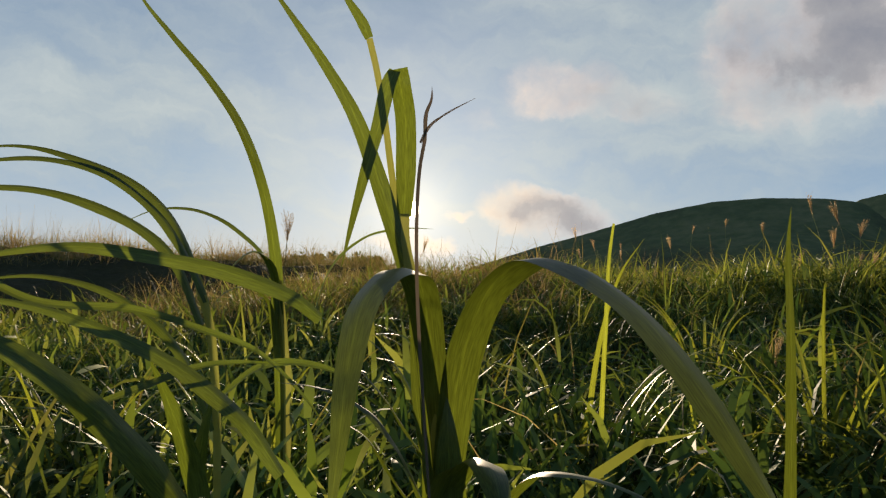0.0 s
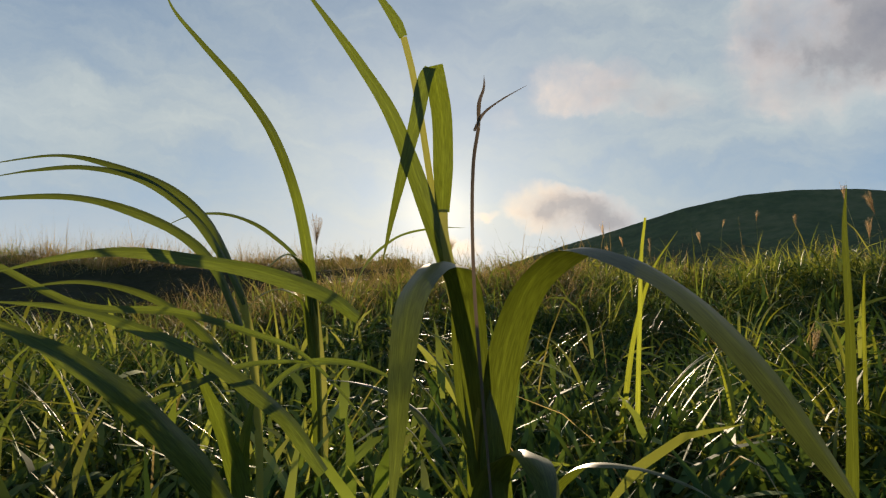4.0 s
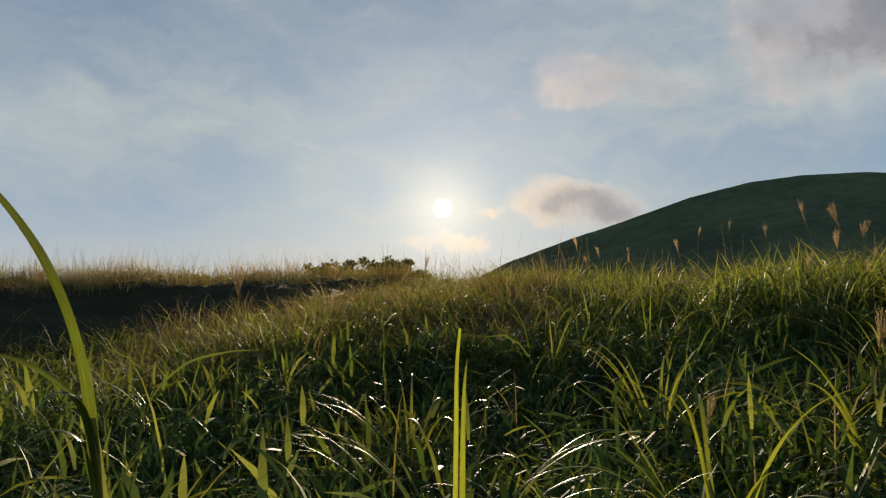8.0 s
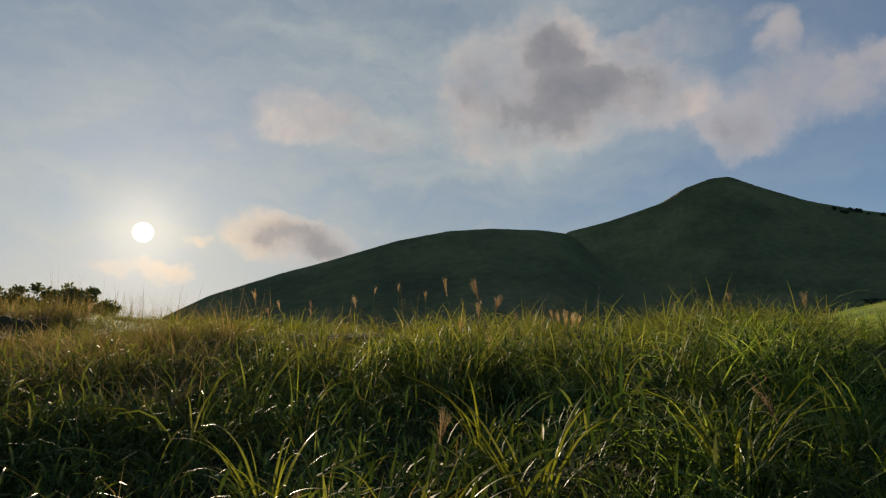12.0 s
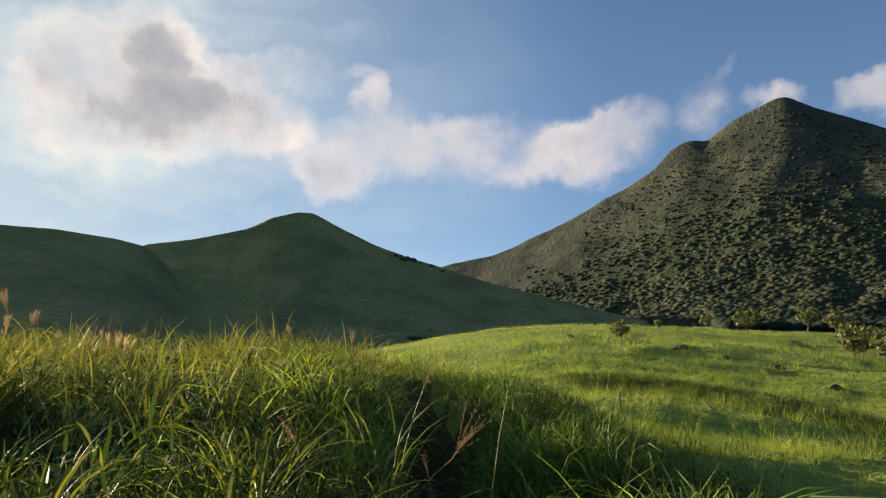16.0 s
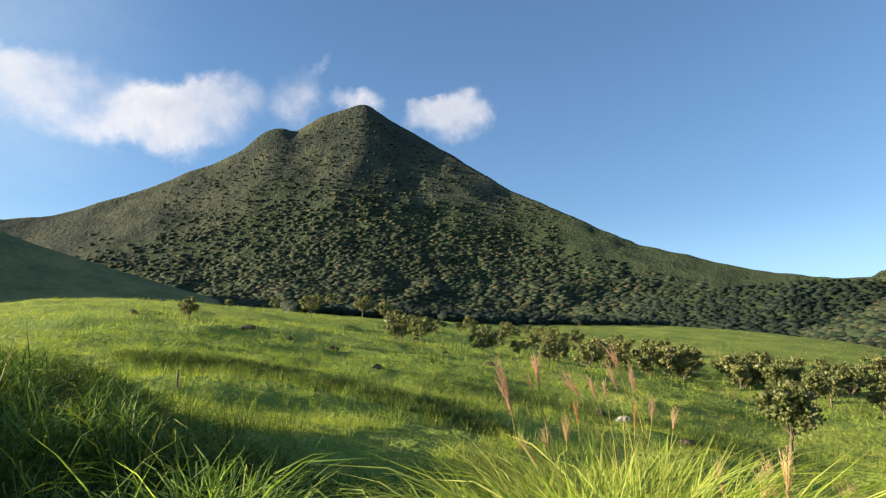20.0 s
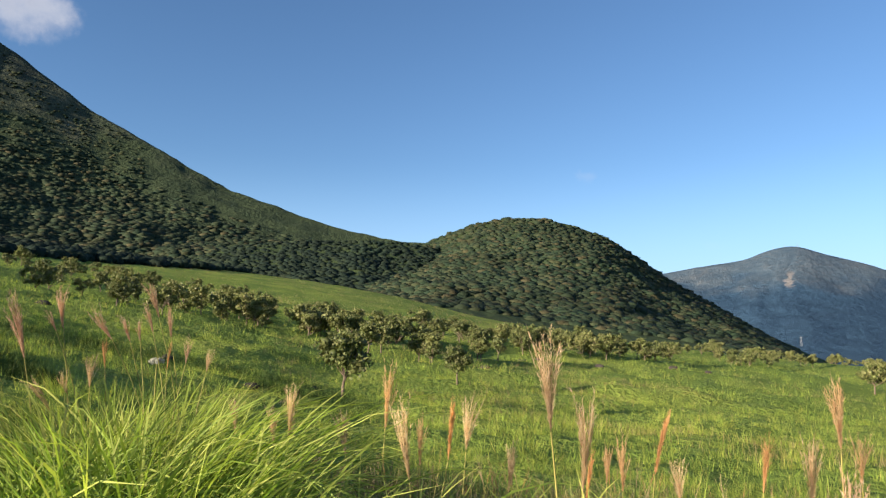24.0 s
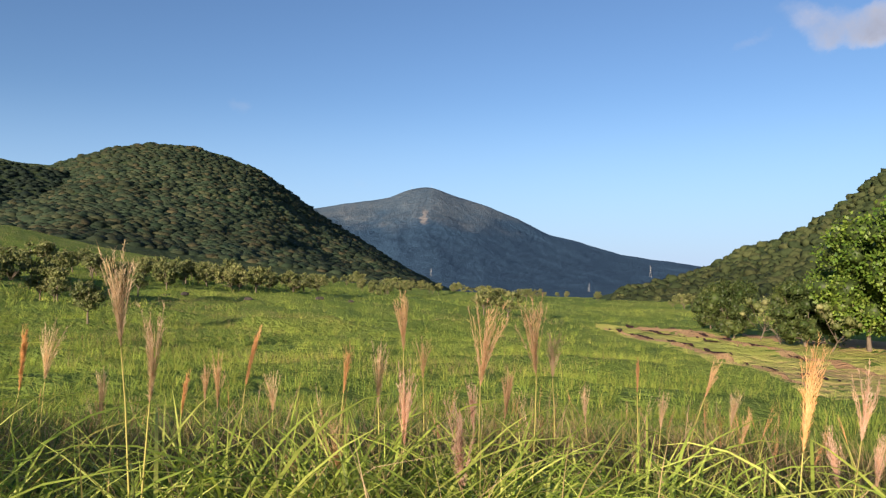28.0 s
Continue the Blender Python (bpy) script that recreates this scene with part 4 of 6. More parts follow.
grass("field_grass", "soft green grass of the field", rng,
      tufts(rng, 4200, 52, 192, 6.5, 18, 26, 0.12, 0.9, off_track, 0.5), 0.19, 0.010, 1.0, 1.0, 1, field_mat, 0.3, 0.04)
grass("field_grass", "tufted green grass of the open field", rng,
      tufts(rng, 6500, 50, 192, 16, 52, 22, 0.13, 0.8, off_track, 0.6), 0.32, 0.016, 0.8, 0.9, 1, field_mat, 0.35, 0.05)
grass("field_grass", "green grass farther out in the field", rng,
      tufts(rng, 7000, 50, 192, 48, 150, 11, 0.24, 0.9, off_track, 0.6), 0.48, 0.040, 0.8, 0.9, 1, field_mat, 0.35, 0.06)
grass("field_grass", "dark green tussocks scattered over the field", rng,
      tufts(rng, 2600, 50, 170, 14, 190, 12, 0.30, 0.8, lambda x, y, rng: off_track(x, y, rng) & (fbm(x / 8, y / 8, 2, 83) > 0.1), 0.4), 0.42, 0.030, 0.9, 0.9, 1, lush_mat, 0.3, 0.1)
grass("field_grass", "green grass at the far edge of the field", rng,
      tufts(rng, 6500, 50, 185, 110, 320, 5, 0.8, 0.9, None, 0.4), 0.38, 0.10, 0.6, 0.8, 1, field_mat)
grass("field_grass", "patches of brown withered grass in the field", rng,
      tufts(rng, 7000, 108, 162, 14, 95, 7, 0.3, 0.8, lambda x, y, rng: fbm(x / 7, y / 7, 2, 71) > 0.22, 0.3), 0.36, 0.022, 0.8, 0.7, 1, dry_mat)
grass("field_grass", "dry pale grass in the clearing beyond the oaks", rng,
      tufts(rng, 3500, 95, 134, 150, 420, 6, 1.0, 1.0, None, 0.4), 0.5, 0.14, 0.8, 0.8, 1, dry_mat)
grass("rear_grass", "meadow grass behind the bank", rng,
      tufts(rng, 2000, 200, 300, 0.9, 14, 7, 0.15, 0.8, eye(0.8)), 0.3, 0.012, 0.5, 1.2, 2, grass_mat)


def meet_ground(az, el, eye_z=0.82, near=4.0, far=600.0):
    """How far off the ground is met at a bearing and an elevation."""
    r = np.exp(np.linspace(math.log(near), math.log(far), 1500))
    x, y = polar(az, r)
    z = land(x + 0.6, y - 0.25)
    above = z - (eye_z + r * math.tan(radians(el)))
    hit = np.argmax(above > 0)
    return float(r[hit]) if above.max() > 0 else 250.0


def at(az, r):
    x, y = polar(az, r)
    x, y = float(x) + 0.6, float(y) - 0.25
    return x, y, float(land(x, y))


def rough_strip(label, line, length, per, width, mat):
    """A strip of grass across the field, given as bearing: elevation."""
    pts = []
    ks = sorted(line)
    for az in np.arange(ks[0], ks[-1], 0.35):
        r = meet_ground(az, float(np.interp(az, ks, [line[k] for k in ks])))
        for q in range(per):
            f = rng.normal(0, 1)
            x, y, _ = at(az + 0.25 * rng.normal(), r * (1 + 0.055 * f))
            pts.append((x, y))
    x, y = np.repeat(np.array(pts), 14, 0).T
    spread = 0.010 * np.hypot(x, y)
    x, y = x + rng.normal(0, 1, len(x)) * spread, y + rng.normal(0, 1, len(x)) * spread
    size = np.clip(1 + 0.5 * fbm(x / 1.5, y / 1.5, 2, 19), 0.5, 1.5)
    grass("field_grass", label, rng, (np.stack([x, y, land(x, y) - 0.02], 1), rng.random(len(x)) * 6.28, size), length, width, 0.9, 0.9, 2, mat, 0.3, 0.05)


rough_strip("darker green grass in a strip across the field", {64: 2.2, 68.8: 1.55, 72.5: 1.0, 77.7: 0.0, 84: -1.2, 89.3: -2.6, 92.8: -4.4}, 0.34, 26, 0.014, lush_mat)
rough_strip("rank dark green grass below the far rise", {86: 0.2, 92: -0.9, 98: -2.2, 104: -3.6, 110: -5.0, 116: -6.4}, 0.32, 12, 0.014, lush_mat)


# ---- woods on the hills ----
def ico(level):
    bm = bmesh.new()
    bmesh.ops.create_icosphere(bm, subdivisions=level, radius=1.0)
    V = np.array([v.co[:] for v in bm.verts])
    F = np.array([[v.index for v in f.verts] for f in bm.faces])
    bm.free()
    return V, F


def crowns(name, label, rng, P, size, level, mat, squash=0.75, rag=0.28):
    """Tree crowns as ragged lumps, one island each."""
    V0, F0 = ico(level)
    n, k = len(P), len(V0)
    r = size * (0.6 + 0.8 * rng.random(n))
    jit = 1 + rng.normal(0, rag, (n, k, 1))
    a = rng.random(n) * 6.28
    c, s = np.cos(a)[:, None], np.sin(a)[:, None]
    X = V0[None, :, 0] * c - V0[None, :, 1] * s
    Y = V0[None, :, 0] * s + V0[None, :, 1] * c
    B = np.stack([X, Y, np.broadcast_to(V0[None, :, 2], X.shape) * squash], -1) * jit * r[:, None, None]
    V = (P[:, None, :] + B + np.array([0, 0, 0.1])[None, None] * r[:, None, None]).reshape(-1, 3)
    F = (F0[None] + (np.arange(n) * k)[:, None, None]).reshape(-1, 3)
    return tagged(new(name, mesh_of(name, V, F, mat, True)), label, "woods", kind="stuff")


rng = np.random.default_rng(8)
P, sv = peak_place(rng, 27000, 0.40, 0.90, 50, 128, 0.85)
ok = (fbm(P[:, 0] / 120, P[:, 1] / 120, 3, 4) > -0.6) & (rng.random(len(P)) < np.clip((0.90 - sv) / 0.2, 0.0, 1) * np.clip(1.35 - P[:, 1] / 760 + 0.6 * fbm(P[:, 0] / 160, P[:, 1] / 160, 2, 6), 0.0, 1))
crowns("forest", "mixed green and olive forest on the mountain's slopes", rng, P[ok] - np.array([0, 0, 2.5]), 7.6, 1, crown_mat, 0.5, 0.13)
P, sv = peak_place(rng, 5200, 0.28, 0.46, 50, 104, 0.8)
g = land(P[:, 0], P[:, 1])
crowns("forest", "dark dense forest at the mountain's foot", rng, np.stack([P[:, 0], P[:, 1], np.maximum(P[:, 2], g)], 1), 4.4, 1, dark_crown_mat, 0.6, 0.2)
a, r = 76 + 30 * rng.random(3400), 240 + 340 * rng.random(3400)
P = np.stack([*polar(a, r), np.zeros(3400)], 1)
P[:, 2] = land(P[:, 0], P[:, 1]) + 0.8
ok = r > np.interp(a, [76, 92, 100, 106], [240, 260, 330, 430])
crowns("forest", "dark edge of the forest beyond the field", rng, P[ok], 2.6, 1, dark_crown_mat, 0.7, 0.2)
P, sv = peak_place(rng, 1500, 0.80, 0.985, 66, 98)
crowns("scrub", "low scrub and broken rock near the summit", rng, P, 4.6, 1, crown_mat, 0.35)
# the spur's shade is put into its crowns' darker colour
P, sv = spur_place(rng, 6000, 0.66, 1.01, 97, 146)
crowns("forest", "forest on the spur, coloured dark for its shade", rng, P - np.array([0, 0, 0.6]), 3.8, 1, dark_crown_mat, 0.55, 0.13)
P, sv = dome_place(rng, 11500, 0.42, 1.0, 114, 148)
crowns("forest", "thick forest covering the rounded hill", rng, P - np.array([0, 0, 1.1]), 4.3, 1, crown_mat, 0.55, 0.14)
P, sv = right_place(rng, 2600, 0.40, 1.0, 163, 200)
crowns("forest", "thick forest on the hillside", rng, P, 2.1, 2, hillside_mat, 0.75, 0.2)
P, sv = right_place(rng, 260, 0.98, 1.03, 168, 200)
crowns("forest", "forest along the hillside's ridge", rng, P, 1.7, 2, hillside_mat)
P, sv = cone_place(rng, 7000, 0.58, 0.76, 48, 74)
ok = fbm(P[:, 0] / 90, P[:, 1] / 90, 3, 14) + (sv < 0.66) * 0.25 > 0.05
crowns("scrub", "dark scrub low on the grassy hill", rng, P[ok], 2.8, 1, crown_mat, 0.5, 0.16)
P, sv = cone_place(rng, 16, 0.985, 0.998, 50.5, 54.5)
crowns("scrub", "few small trees on the hill's shoulder", rng, P, 3.0, 2, crown_mat, 0.8)


# ---- single trees ----
def tube(path, radii, sides=7):
    """A tapering limb along a path."""
    path = [Vector(p) for p in path]
    V, F = [], []
    for i, p in enumerate(path):
        t = (path[min(i + 1, len(path) - 1)] - path[max(i - 1, 0)]).normalized()
        u = t.orthogonal().normalized()
        w = t.cross(u)
        for k in range(sides):
            a = 2 * math.pi * k / sides
            V.append(tuple(p + (u * math.cos(a) + w * math.sin(a)) * radii[i]))
    for i in range(len(path) - 1):
        for k in range(sides):
            k2 = (k + 1) % sides
            F.append((i * sides + k, i * sides + k2, (i + 1) * sides + k2, (i + 1) * sides + k))
    return V, F


def joined(pieces):
    V, F = [], []
    for v, f in pieces:
        n = len(V)
        V += v
        F += [tuple(i + n for i in q) for q in f]
    return np.array(V), np.array(F)


def leaf_cloud(rng, centres, radii, per, size):
    """Clumps of single leaves, each a folded quad."""
    C = np.repeat(np.array(centres), per, 0)
    R = np.repeat(np.array(radii), per)
    n = len(C)
    d = rng.normal(0, 1, (n, 3))
    d /= np.linalg.norm(d, axis=1)[:, None]
    P = C + d * (R * (0.45 + 0.6 * rng.random(n)))[:, None] * np.array([1, 1, 0.8])
    a = rng.normal(0, 1, (n, 3)) + d * 0.8 + np.array([0, 0, 0.4])
    a /= np.linalg.norm(a, axis=1)[:, None]
    b = np.cross(a, rng.normal(0, 1, (n, 3)))
    b /= np.linalg.norm(b, axis=1)[:, None]
    s = (size * (0.6 + 0.8 * rng.random(n)))[:, None]
    V = np.stack([P - b * s * 0.32, P + a * s * 0.5, P + b * s * 0.32, P - a * s * 0.5], 1).reshape(-1, 3)
    F = np.arange(4 * n).reshape(-1, 4)
    return V, F


def make_tree(seed, height, spread, trunk_h, clumps, per, leaf, mat, label, lean=0.0, trunk_r=0.10, name="tree", low=0.35, core=0.5):
    """trunk, limbs and a crown of leaf clumps; its foot is at the origin."""
    rng = np.random.default_rng(seed)
    root = new(name)
    tagged(root, label, "tree")
    top = Vector((lean, 0.1 * lean, trunk_h))
    trunk = [(0, 0, -0.25), (0.02, 0.01, 0.05), (lean * 0.5 + 0.05, 0.03, trunk_h * 0.55), tuple(top)]
    limbs, ends = [], []
    for k in range(7):
        a = k * 0.9 + rng.random() * 0.8
        out = spread * (0.45 + 0.4 * rng.random())
        up = height * (low + (0.9 - low) * rng.random())
        e = Vector((math.cos(a) * out + lean, math.sin(a) * out, max(up, trunk_h * 1.1)))
        mid = top.lerp(e, 0.5) + Vector((0, 0, -0.06 * height))
        limbs.append(tube([tuple(top - Vector((0, 0, 0.2 * trunk_h * rng.random()))), tuple(mid), tuple(e)], [trunk_r * 0.55, trunk_r * 0.36, trunk_r * 0.12], 5))
        ends.append(e)
    V, F = joined([tube(trunk, [trunk_r * 1.4, trunk_r * 1.05, trunk_r * 0.85, trunk_r * 0.7])])
    part("trunk", mesh_of("trunk", V, F, bark_mat), root)
    for v, q in limbs:
        part("limb", mesh_of("limb", np.array(v), np.array(q), bark_mat), root)
    cs, rs = [], []
    for k in range(clumps):
        if k < len(ends):
            c = ends[k]
        else:
            a, q = rng.random() * 6.28, rng.random() ** 0.5
            zz = low + (0.93 - low) * rng.random()
            env = math.sin(math.pi * min(1, max(0.08, (zz - low * 0.7) / (1.05 - low * 0.7)))) ** 0.6
            c = Vector((math.cos(a) * spread * q * env + lean, math.sin(a) * spread * q * env, height * zz))
        cs.append(tuple(c))
        rs.append(height * (0.10 + 0.07 * rng.random()))
    V, F = leaf_cloud(rng, cs, rs, per, leaf)
    # opaque lumps added inside the crown; the bright tree's are darkened for inner shade
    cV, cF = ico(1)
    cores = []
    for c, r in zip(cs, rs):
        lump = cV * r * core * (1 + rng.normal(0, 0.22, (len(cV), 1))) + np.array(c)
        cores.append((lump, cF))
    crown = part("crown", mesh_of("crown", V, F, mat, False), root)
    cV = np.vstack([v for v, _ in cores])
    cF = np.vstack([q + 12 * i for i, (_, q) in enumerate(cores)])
    part("crown_core", mesh_of("crown_core", cV, cF, dark_leaf_mat if mat is bright_leaf_mat else mat), crown)
    return root


OAK = "small spreading oak with clumped grey-green leaves"
kinds = [make_tree(1, 4.0, 1.55, 1.1, 26, 62, 0.24, tree_leaf_mat, OAK),
         make_tree(2, 4.0, 2.0, 0.8, 28, 62, 0.25, tree_leaf_mat, OAK, 0.2),
         make_tree(3, 4.0, 1.15, 1.15, 26, 70, 0.21, tree_leaf_mat, OAK, -0.1),
         make_tree(4, 4.0, 2.3, 0.5, 30, 60, 0.26, tree_leaf_mat, "low broad oak bush with clumped grey-green leaves", low=0.2)]
used = set()


def plant_tree(kind, az, r, height, label="", group="trees in the field", turn=0.0):
    src = kinds[kind]
    x, y, z = at(az, r)
    s = height / 4.0
    m = Matrix.Translation((x, y, z)) @ Matrix.Rotation(turn, 4, "Z") @ Matrix.Diagonal((s, s, s, 1))
    if kind not in used:
        used.add(kind)
        ob = src
        ob.matrix_basis = m
    else:
        ob = copy_thing(src, Matrix.Translation((x, y, z)) @ Matrix.Rotation(turn, 4, "Z"))
        ob.scale = (s, s, s)
    tagged(ob, label, group=group)
    return ob


# trees that stand alone: kind, bearing, elevation of foot and of top
ALONE = [(0, 68.5, 4.7, 6.6), (2, 71.4, 5.6, 6.5), (1, 77.8, 5.2, 7.0), (1, 81.8, 5.2, 7.0), (0, 83.6, 4.9, 6.6), (2, 113.8, -5.7, 0.25), (0, 122.8, -4.4, -1.4),
         (0, 152.7, -4.1, -1.8), (1, 154.6, -4.3, -2.0), (3, 137.4, -2.2, -0.6), (2, 110.6, 0.2, 1.8), (3, 119.1, -1.3, 1.4), (1, 105.3, 1.3, 3.1), (1, 74.9, 5.9, 7.0), (3, 79.6, 5.7, 7.0)]
for k, (kind, az, lo, hi) in enumerate(ALONE):
    r = meet_ground(az, lo)
    h = r * (math.tan(radians(hi)) - math.tan(radians(lo)))
    plant_tree(kind, az, r, min(h, 7.5), turn=k * 1.3)

# the loose belt of oaks beyond the field
rng = np.random.default_rng(21)
count = 0
while count < 262:
    az = 84 + 86 * rng.random()
    lo = np.interp(az, [84, 98, 106.6, 114, 120, 136, 150, 163, 170], [4.6, 2.5, 0.9, -0.4, -1.3, -2.0, -2.2, -2.6, -3.0])
    r = meet_ground(az, lo + 0.7 - (2.4 if az < 128 else 1.2) * rng.random() ** 1.2) * (1.0 + 0.15 * rng.random())
    if not 45 < r < 420:
        continue
    x, y, z = at(az, r)
    if fbm(x / 9, y / 9, 2, 23) < 0.02:
        continue
    plant_tree(int(rng.integers(0, 4)), az, r, 1.7 + 1.9 * rng.random(), "oak in the loose belt of trees at the field's edge", "belt of oaks", rng.random() * 6.28)
    count += 1

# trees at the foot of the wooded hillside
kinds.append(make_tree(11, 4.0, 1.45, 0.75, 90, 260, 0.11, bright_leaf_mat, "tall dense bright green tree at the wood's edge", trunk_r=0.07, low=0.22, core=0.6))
kinds.append(make_tree(12, 4.0, 2.0, 0.5, 70, 190, 0.13, dark_leaf_mat, "broad dark green tree standing beside bare ground", trunk_r=0.08, low=0.15, core=0.6))
kinds.append(make_tree(13, 4.0, 2.0, 0.9, 14, 40, 0.14, tree_leaf_mat, "thin pale-limbed tree with sparse leaves", 0.5, 0.05, low=0.4))
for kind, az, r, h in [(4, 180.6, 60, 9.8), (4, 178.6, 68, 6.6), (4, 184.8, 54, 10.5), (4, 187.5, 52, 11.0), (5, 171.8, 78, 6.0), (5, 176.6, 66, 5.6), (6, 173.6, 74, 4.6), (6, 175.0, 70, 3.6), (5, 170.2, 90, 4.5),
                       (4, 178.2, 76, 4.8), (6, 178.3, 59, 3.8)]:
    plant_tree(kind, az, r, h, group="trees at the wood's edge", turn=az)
# the low trees that stand up behind the crest, against the sky
for k, (kind, az, r, top) in enumerate([(0, -13.2, 46, 6.7), (0, -11.6, 48, 7.1), (2, -10.2, 50, 6.9), (0, -8.6, 52, 7.3), (0, -6.9, 50, 7.2), (2, -22.3, 34, 5.9), (2, -20.8, 36, 5.6), (2, -5.6, 55, 6.8)]):
    x, y, z = at(az, r)
    plant_tree(kind, az, r, max(1.2, 0.75 + r * math.tan(radians(top)) - z), "small dark tree behind the crest, against the sky", "trees behind the crest", k * 2.0)


# ---- the big leaves beside the eye's first place ----
def plant(name, foot, label):
    root = new(name)
    root.location = (foot[0], foot[1], float(land(*foot)))
    return tagged(root, label, "leaf plant")


def spline(points, n):
    P = [Vector(p) for p in points]
    P = [P[0] * 2 - P[1]] + P + [P[-1] * 2 - P[-2]]
    out = []
    m = len(P) - 3
    for i in range(n + 1):
        t = i / n * m
        k = min(int(t), m - 1)
        u = t - k
        a, b, c, d = P[k:k + 4]
        out.append(0.5 * ((2 * b) + (c - a) * u + (2 * a - 5 * b + 4 * c - d) * u * u + (3 * b - a - 3 * c + d) * u ** 3))
    return out


def leaf(root, width, points, side=None, tip=1.0, name="leaf", mat=None):
    """A grass leaf along a curve: keeled along the midrib, waved a little at the edges, drawn to a point."""
    n = 9 * (len(points) - 1)
    C = spline(points, n)
    foot = root.location
    rnd = random.Random(round(width * 1e6) + len(points) * 7 + int(points[0][0] * 1e4))
    ph = rnd.random() * 6
    V, F, UV = [], [], []
    last = None
    for i, c in enumerate(C):
        s = i / n
        t = (C[min(i + 1, n)] - C[max(i - 1, 0)]).normalized()
        want = Vector(side) if side else (last if last else t.cross(Vector((0, 0, 1))))
        if side is None:
            h = t.cross(Vector((0, 0, 1)))
            if h.length > 0.25:
                h.normalize()
                if last and h.dot(last) < 0:
                    h = -h
                want = h
        u = (want - t * want.dot(t)).normalized()
        last = u
        nrm = t.cross(u)
        w = width * 0.5 * min(1.0, 0.7 + 1.2 * s) * max(0.02, 1 - tip * s ** 1.7) ** 0.85
        for j in range(5):
            q = j / 2 - 1
            keel = -0.30 * (1 - abs(q)) * w
            wave = 0.10 * w * abs(q) * math.sin(s * 24 + ph + (2 if q > 0 else 0))
            V.append(tuple(c + u * (q * w) + nrm * (keel + wave) - foot))
            UV.append((0.5 + q / 2, s * len(points)))
    for i in range(n):
        for j in range(4):
            k = i * 5 + j
            F.append((k, k + 1, k + 6, k + 5))
    me = mesh_of(name, V, F, mat or (stalk_mat if name in ("stem", "flower_spike") else hero_mat), True, UV)
    return part(name, me, root)


reed = plant("reed_plant", (0.002, 0.371), "tall green reed with broad arching leaves, its top leaf snapped over")
leaf(reed, 0.0205, [(0.006, 0.379, 0.399), (0.008, 0.367, 0.449), (0.012, 0.351, 0.492), (0.020, 0.317, 0.523), (0.032, 0.281, 0.535), (0.043, 0.247, 0.531), (0.053, 0.204, 0.516), (0.059, 0.167, 0.496), (0.063, 0.139, 0.476), (0.067, 0.131, 0.465)])
leaf(reed, 0.0175, [(0.002, 0.374, 0.400), (-0.000, 0.365, 0.463), (-0.005, 0.343, 0.506), (-0.010, 0.314, 0.529), (-0.016, 0.293, 0.532), (-0.021, 0.258, 0.525), (-0.025, 0.225, 0.512), (-0.025, 0.197, 0.491), (-0.024, 0.181, 0.474), (-0.024, 0.172, 0.455)])
leaf(reed, 0.0105, [(-0.018, 0.363, 0.538), (-0.026, 0.359, 0.562), (-0.037, 0.359, 0.592), (-0.050, 0.359, 0.622), (-0.068, 0.364, 0.651), (-0.089, 0.368, 0.680), (-0.112, 0.373, 0.711)], side=(1, 0, 0))
leaf(reed, 0.0105, [(-0.021, 0.361, 0.569), (-0.021, 0.355, 0.591), (-0.022, 0.348, 0.616), (-0.025, 0.341, 0.632), (-0.027, 0.338, 0.640)], side=(1, 0, 0), tip=0.0)
leaf(reed, 0.0085, [(-0.028, 0.337, 0.639), (-0.031, 0.335, 0.630), (-0.034, 0.334, 0.611), (-0.040, 0.337, 0.585), (-0.045, 0.341, 0.563), (-0.050, 0.346, 0.539)], side=(1, 0, 0))
leaf(reed, 0.0035, [(-0.021, 0.366, 0.551), (-0.028, 0.364, 0.587), (-0.034, 0.360, 0.621), (-0.039, 0.357, 0.645), (-0.044, 0.354, 0.663)], side=(1, 0, 0), tip=0.0, name="stem")
leaf(reed, 0.0065, [(-0.044, 0.354, 0.663), (-0.049, 0.354, 0.673), (-0.057, 0.355, 0.685), (-0.067, 0.357, 0.701)], side=(1, 0, 0))
leaf(reed, 0.0075, [(0.007, 0.378, 0.391), (0.001, 0.368, 0.457), (-0.007, 0.363, 0.500), (-0.016, 0.362, 0.535), (-0.021, 0.360, 0.556), (-0.022, 0.360, 0.570)], side=(1, 0, 0), tip=0.0, name="stem")
leaf(reed, 0.02, [(0.008, 0.376, 0.389), (0.009, 0.366, 0.424), (0.007, 0.359, 0.453), (0.005, 0.358, 0.478)], side=(1, 0, 0), name="sheath")
leaf(reed, 0.023, [(-0.002, 0.375, 0.393), (0.004, 0.362, 0.425), (0.012, 0.350, 0.443), (0.021, 0.333, 0.450), (0.026, 0.308, 0.446), (0.028, 0.290, 0.435), (0.028, 0.276, 0.422)])
leaf(reed, 0.014, [(0.027, 0.377, 0.389), (0.033, 0.363, 0.420), (0.041, 0.351, 0.436), (0.053, 0.341, 0.445), (0.072, 0.326, 0.446), (0.091, 0.318, 0.441), (0.107, 0.316, 0.432)])
leaf(reed, 0.01, [(-0.002, 0.371, 0.417), (-0.014, 0.367, 0.441), (-0.028, 0.368, 0.461), (-0.046, 0.376, 0.473), (-0.067, 0.389, 0.478), (-0.090, 0.402, 0.479)])
leaf(reed, 0.006, [(-0.001, 0.368, 0.429), (-0.005, 0.362, 0.452), (-0.010, 0.356, 0.477), (-0.013, 0.350, 0.503), (-0.015, 0.346, 0.518)], side=(1, 0, 0))
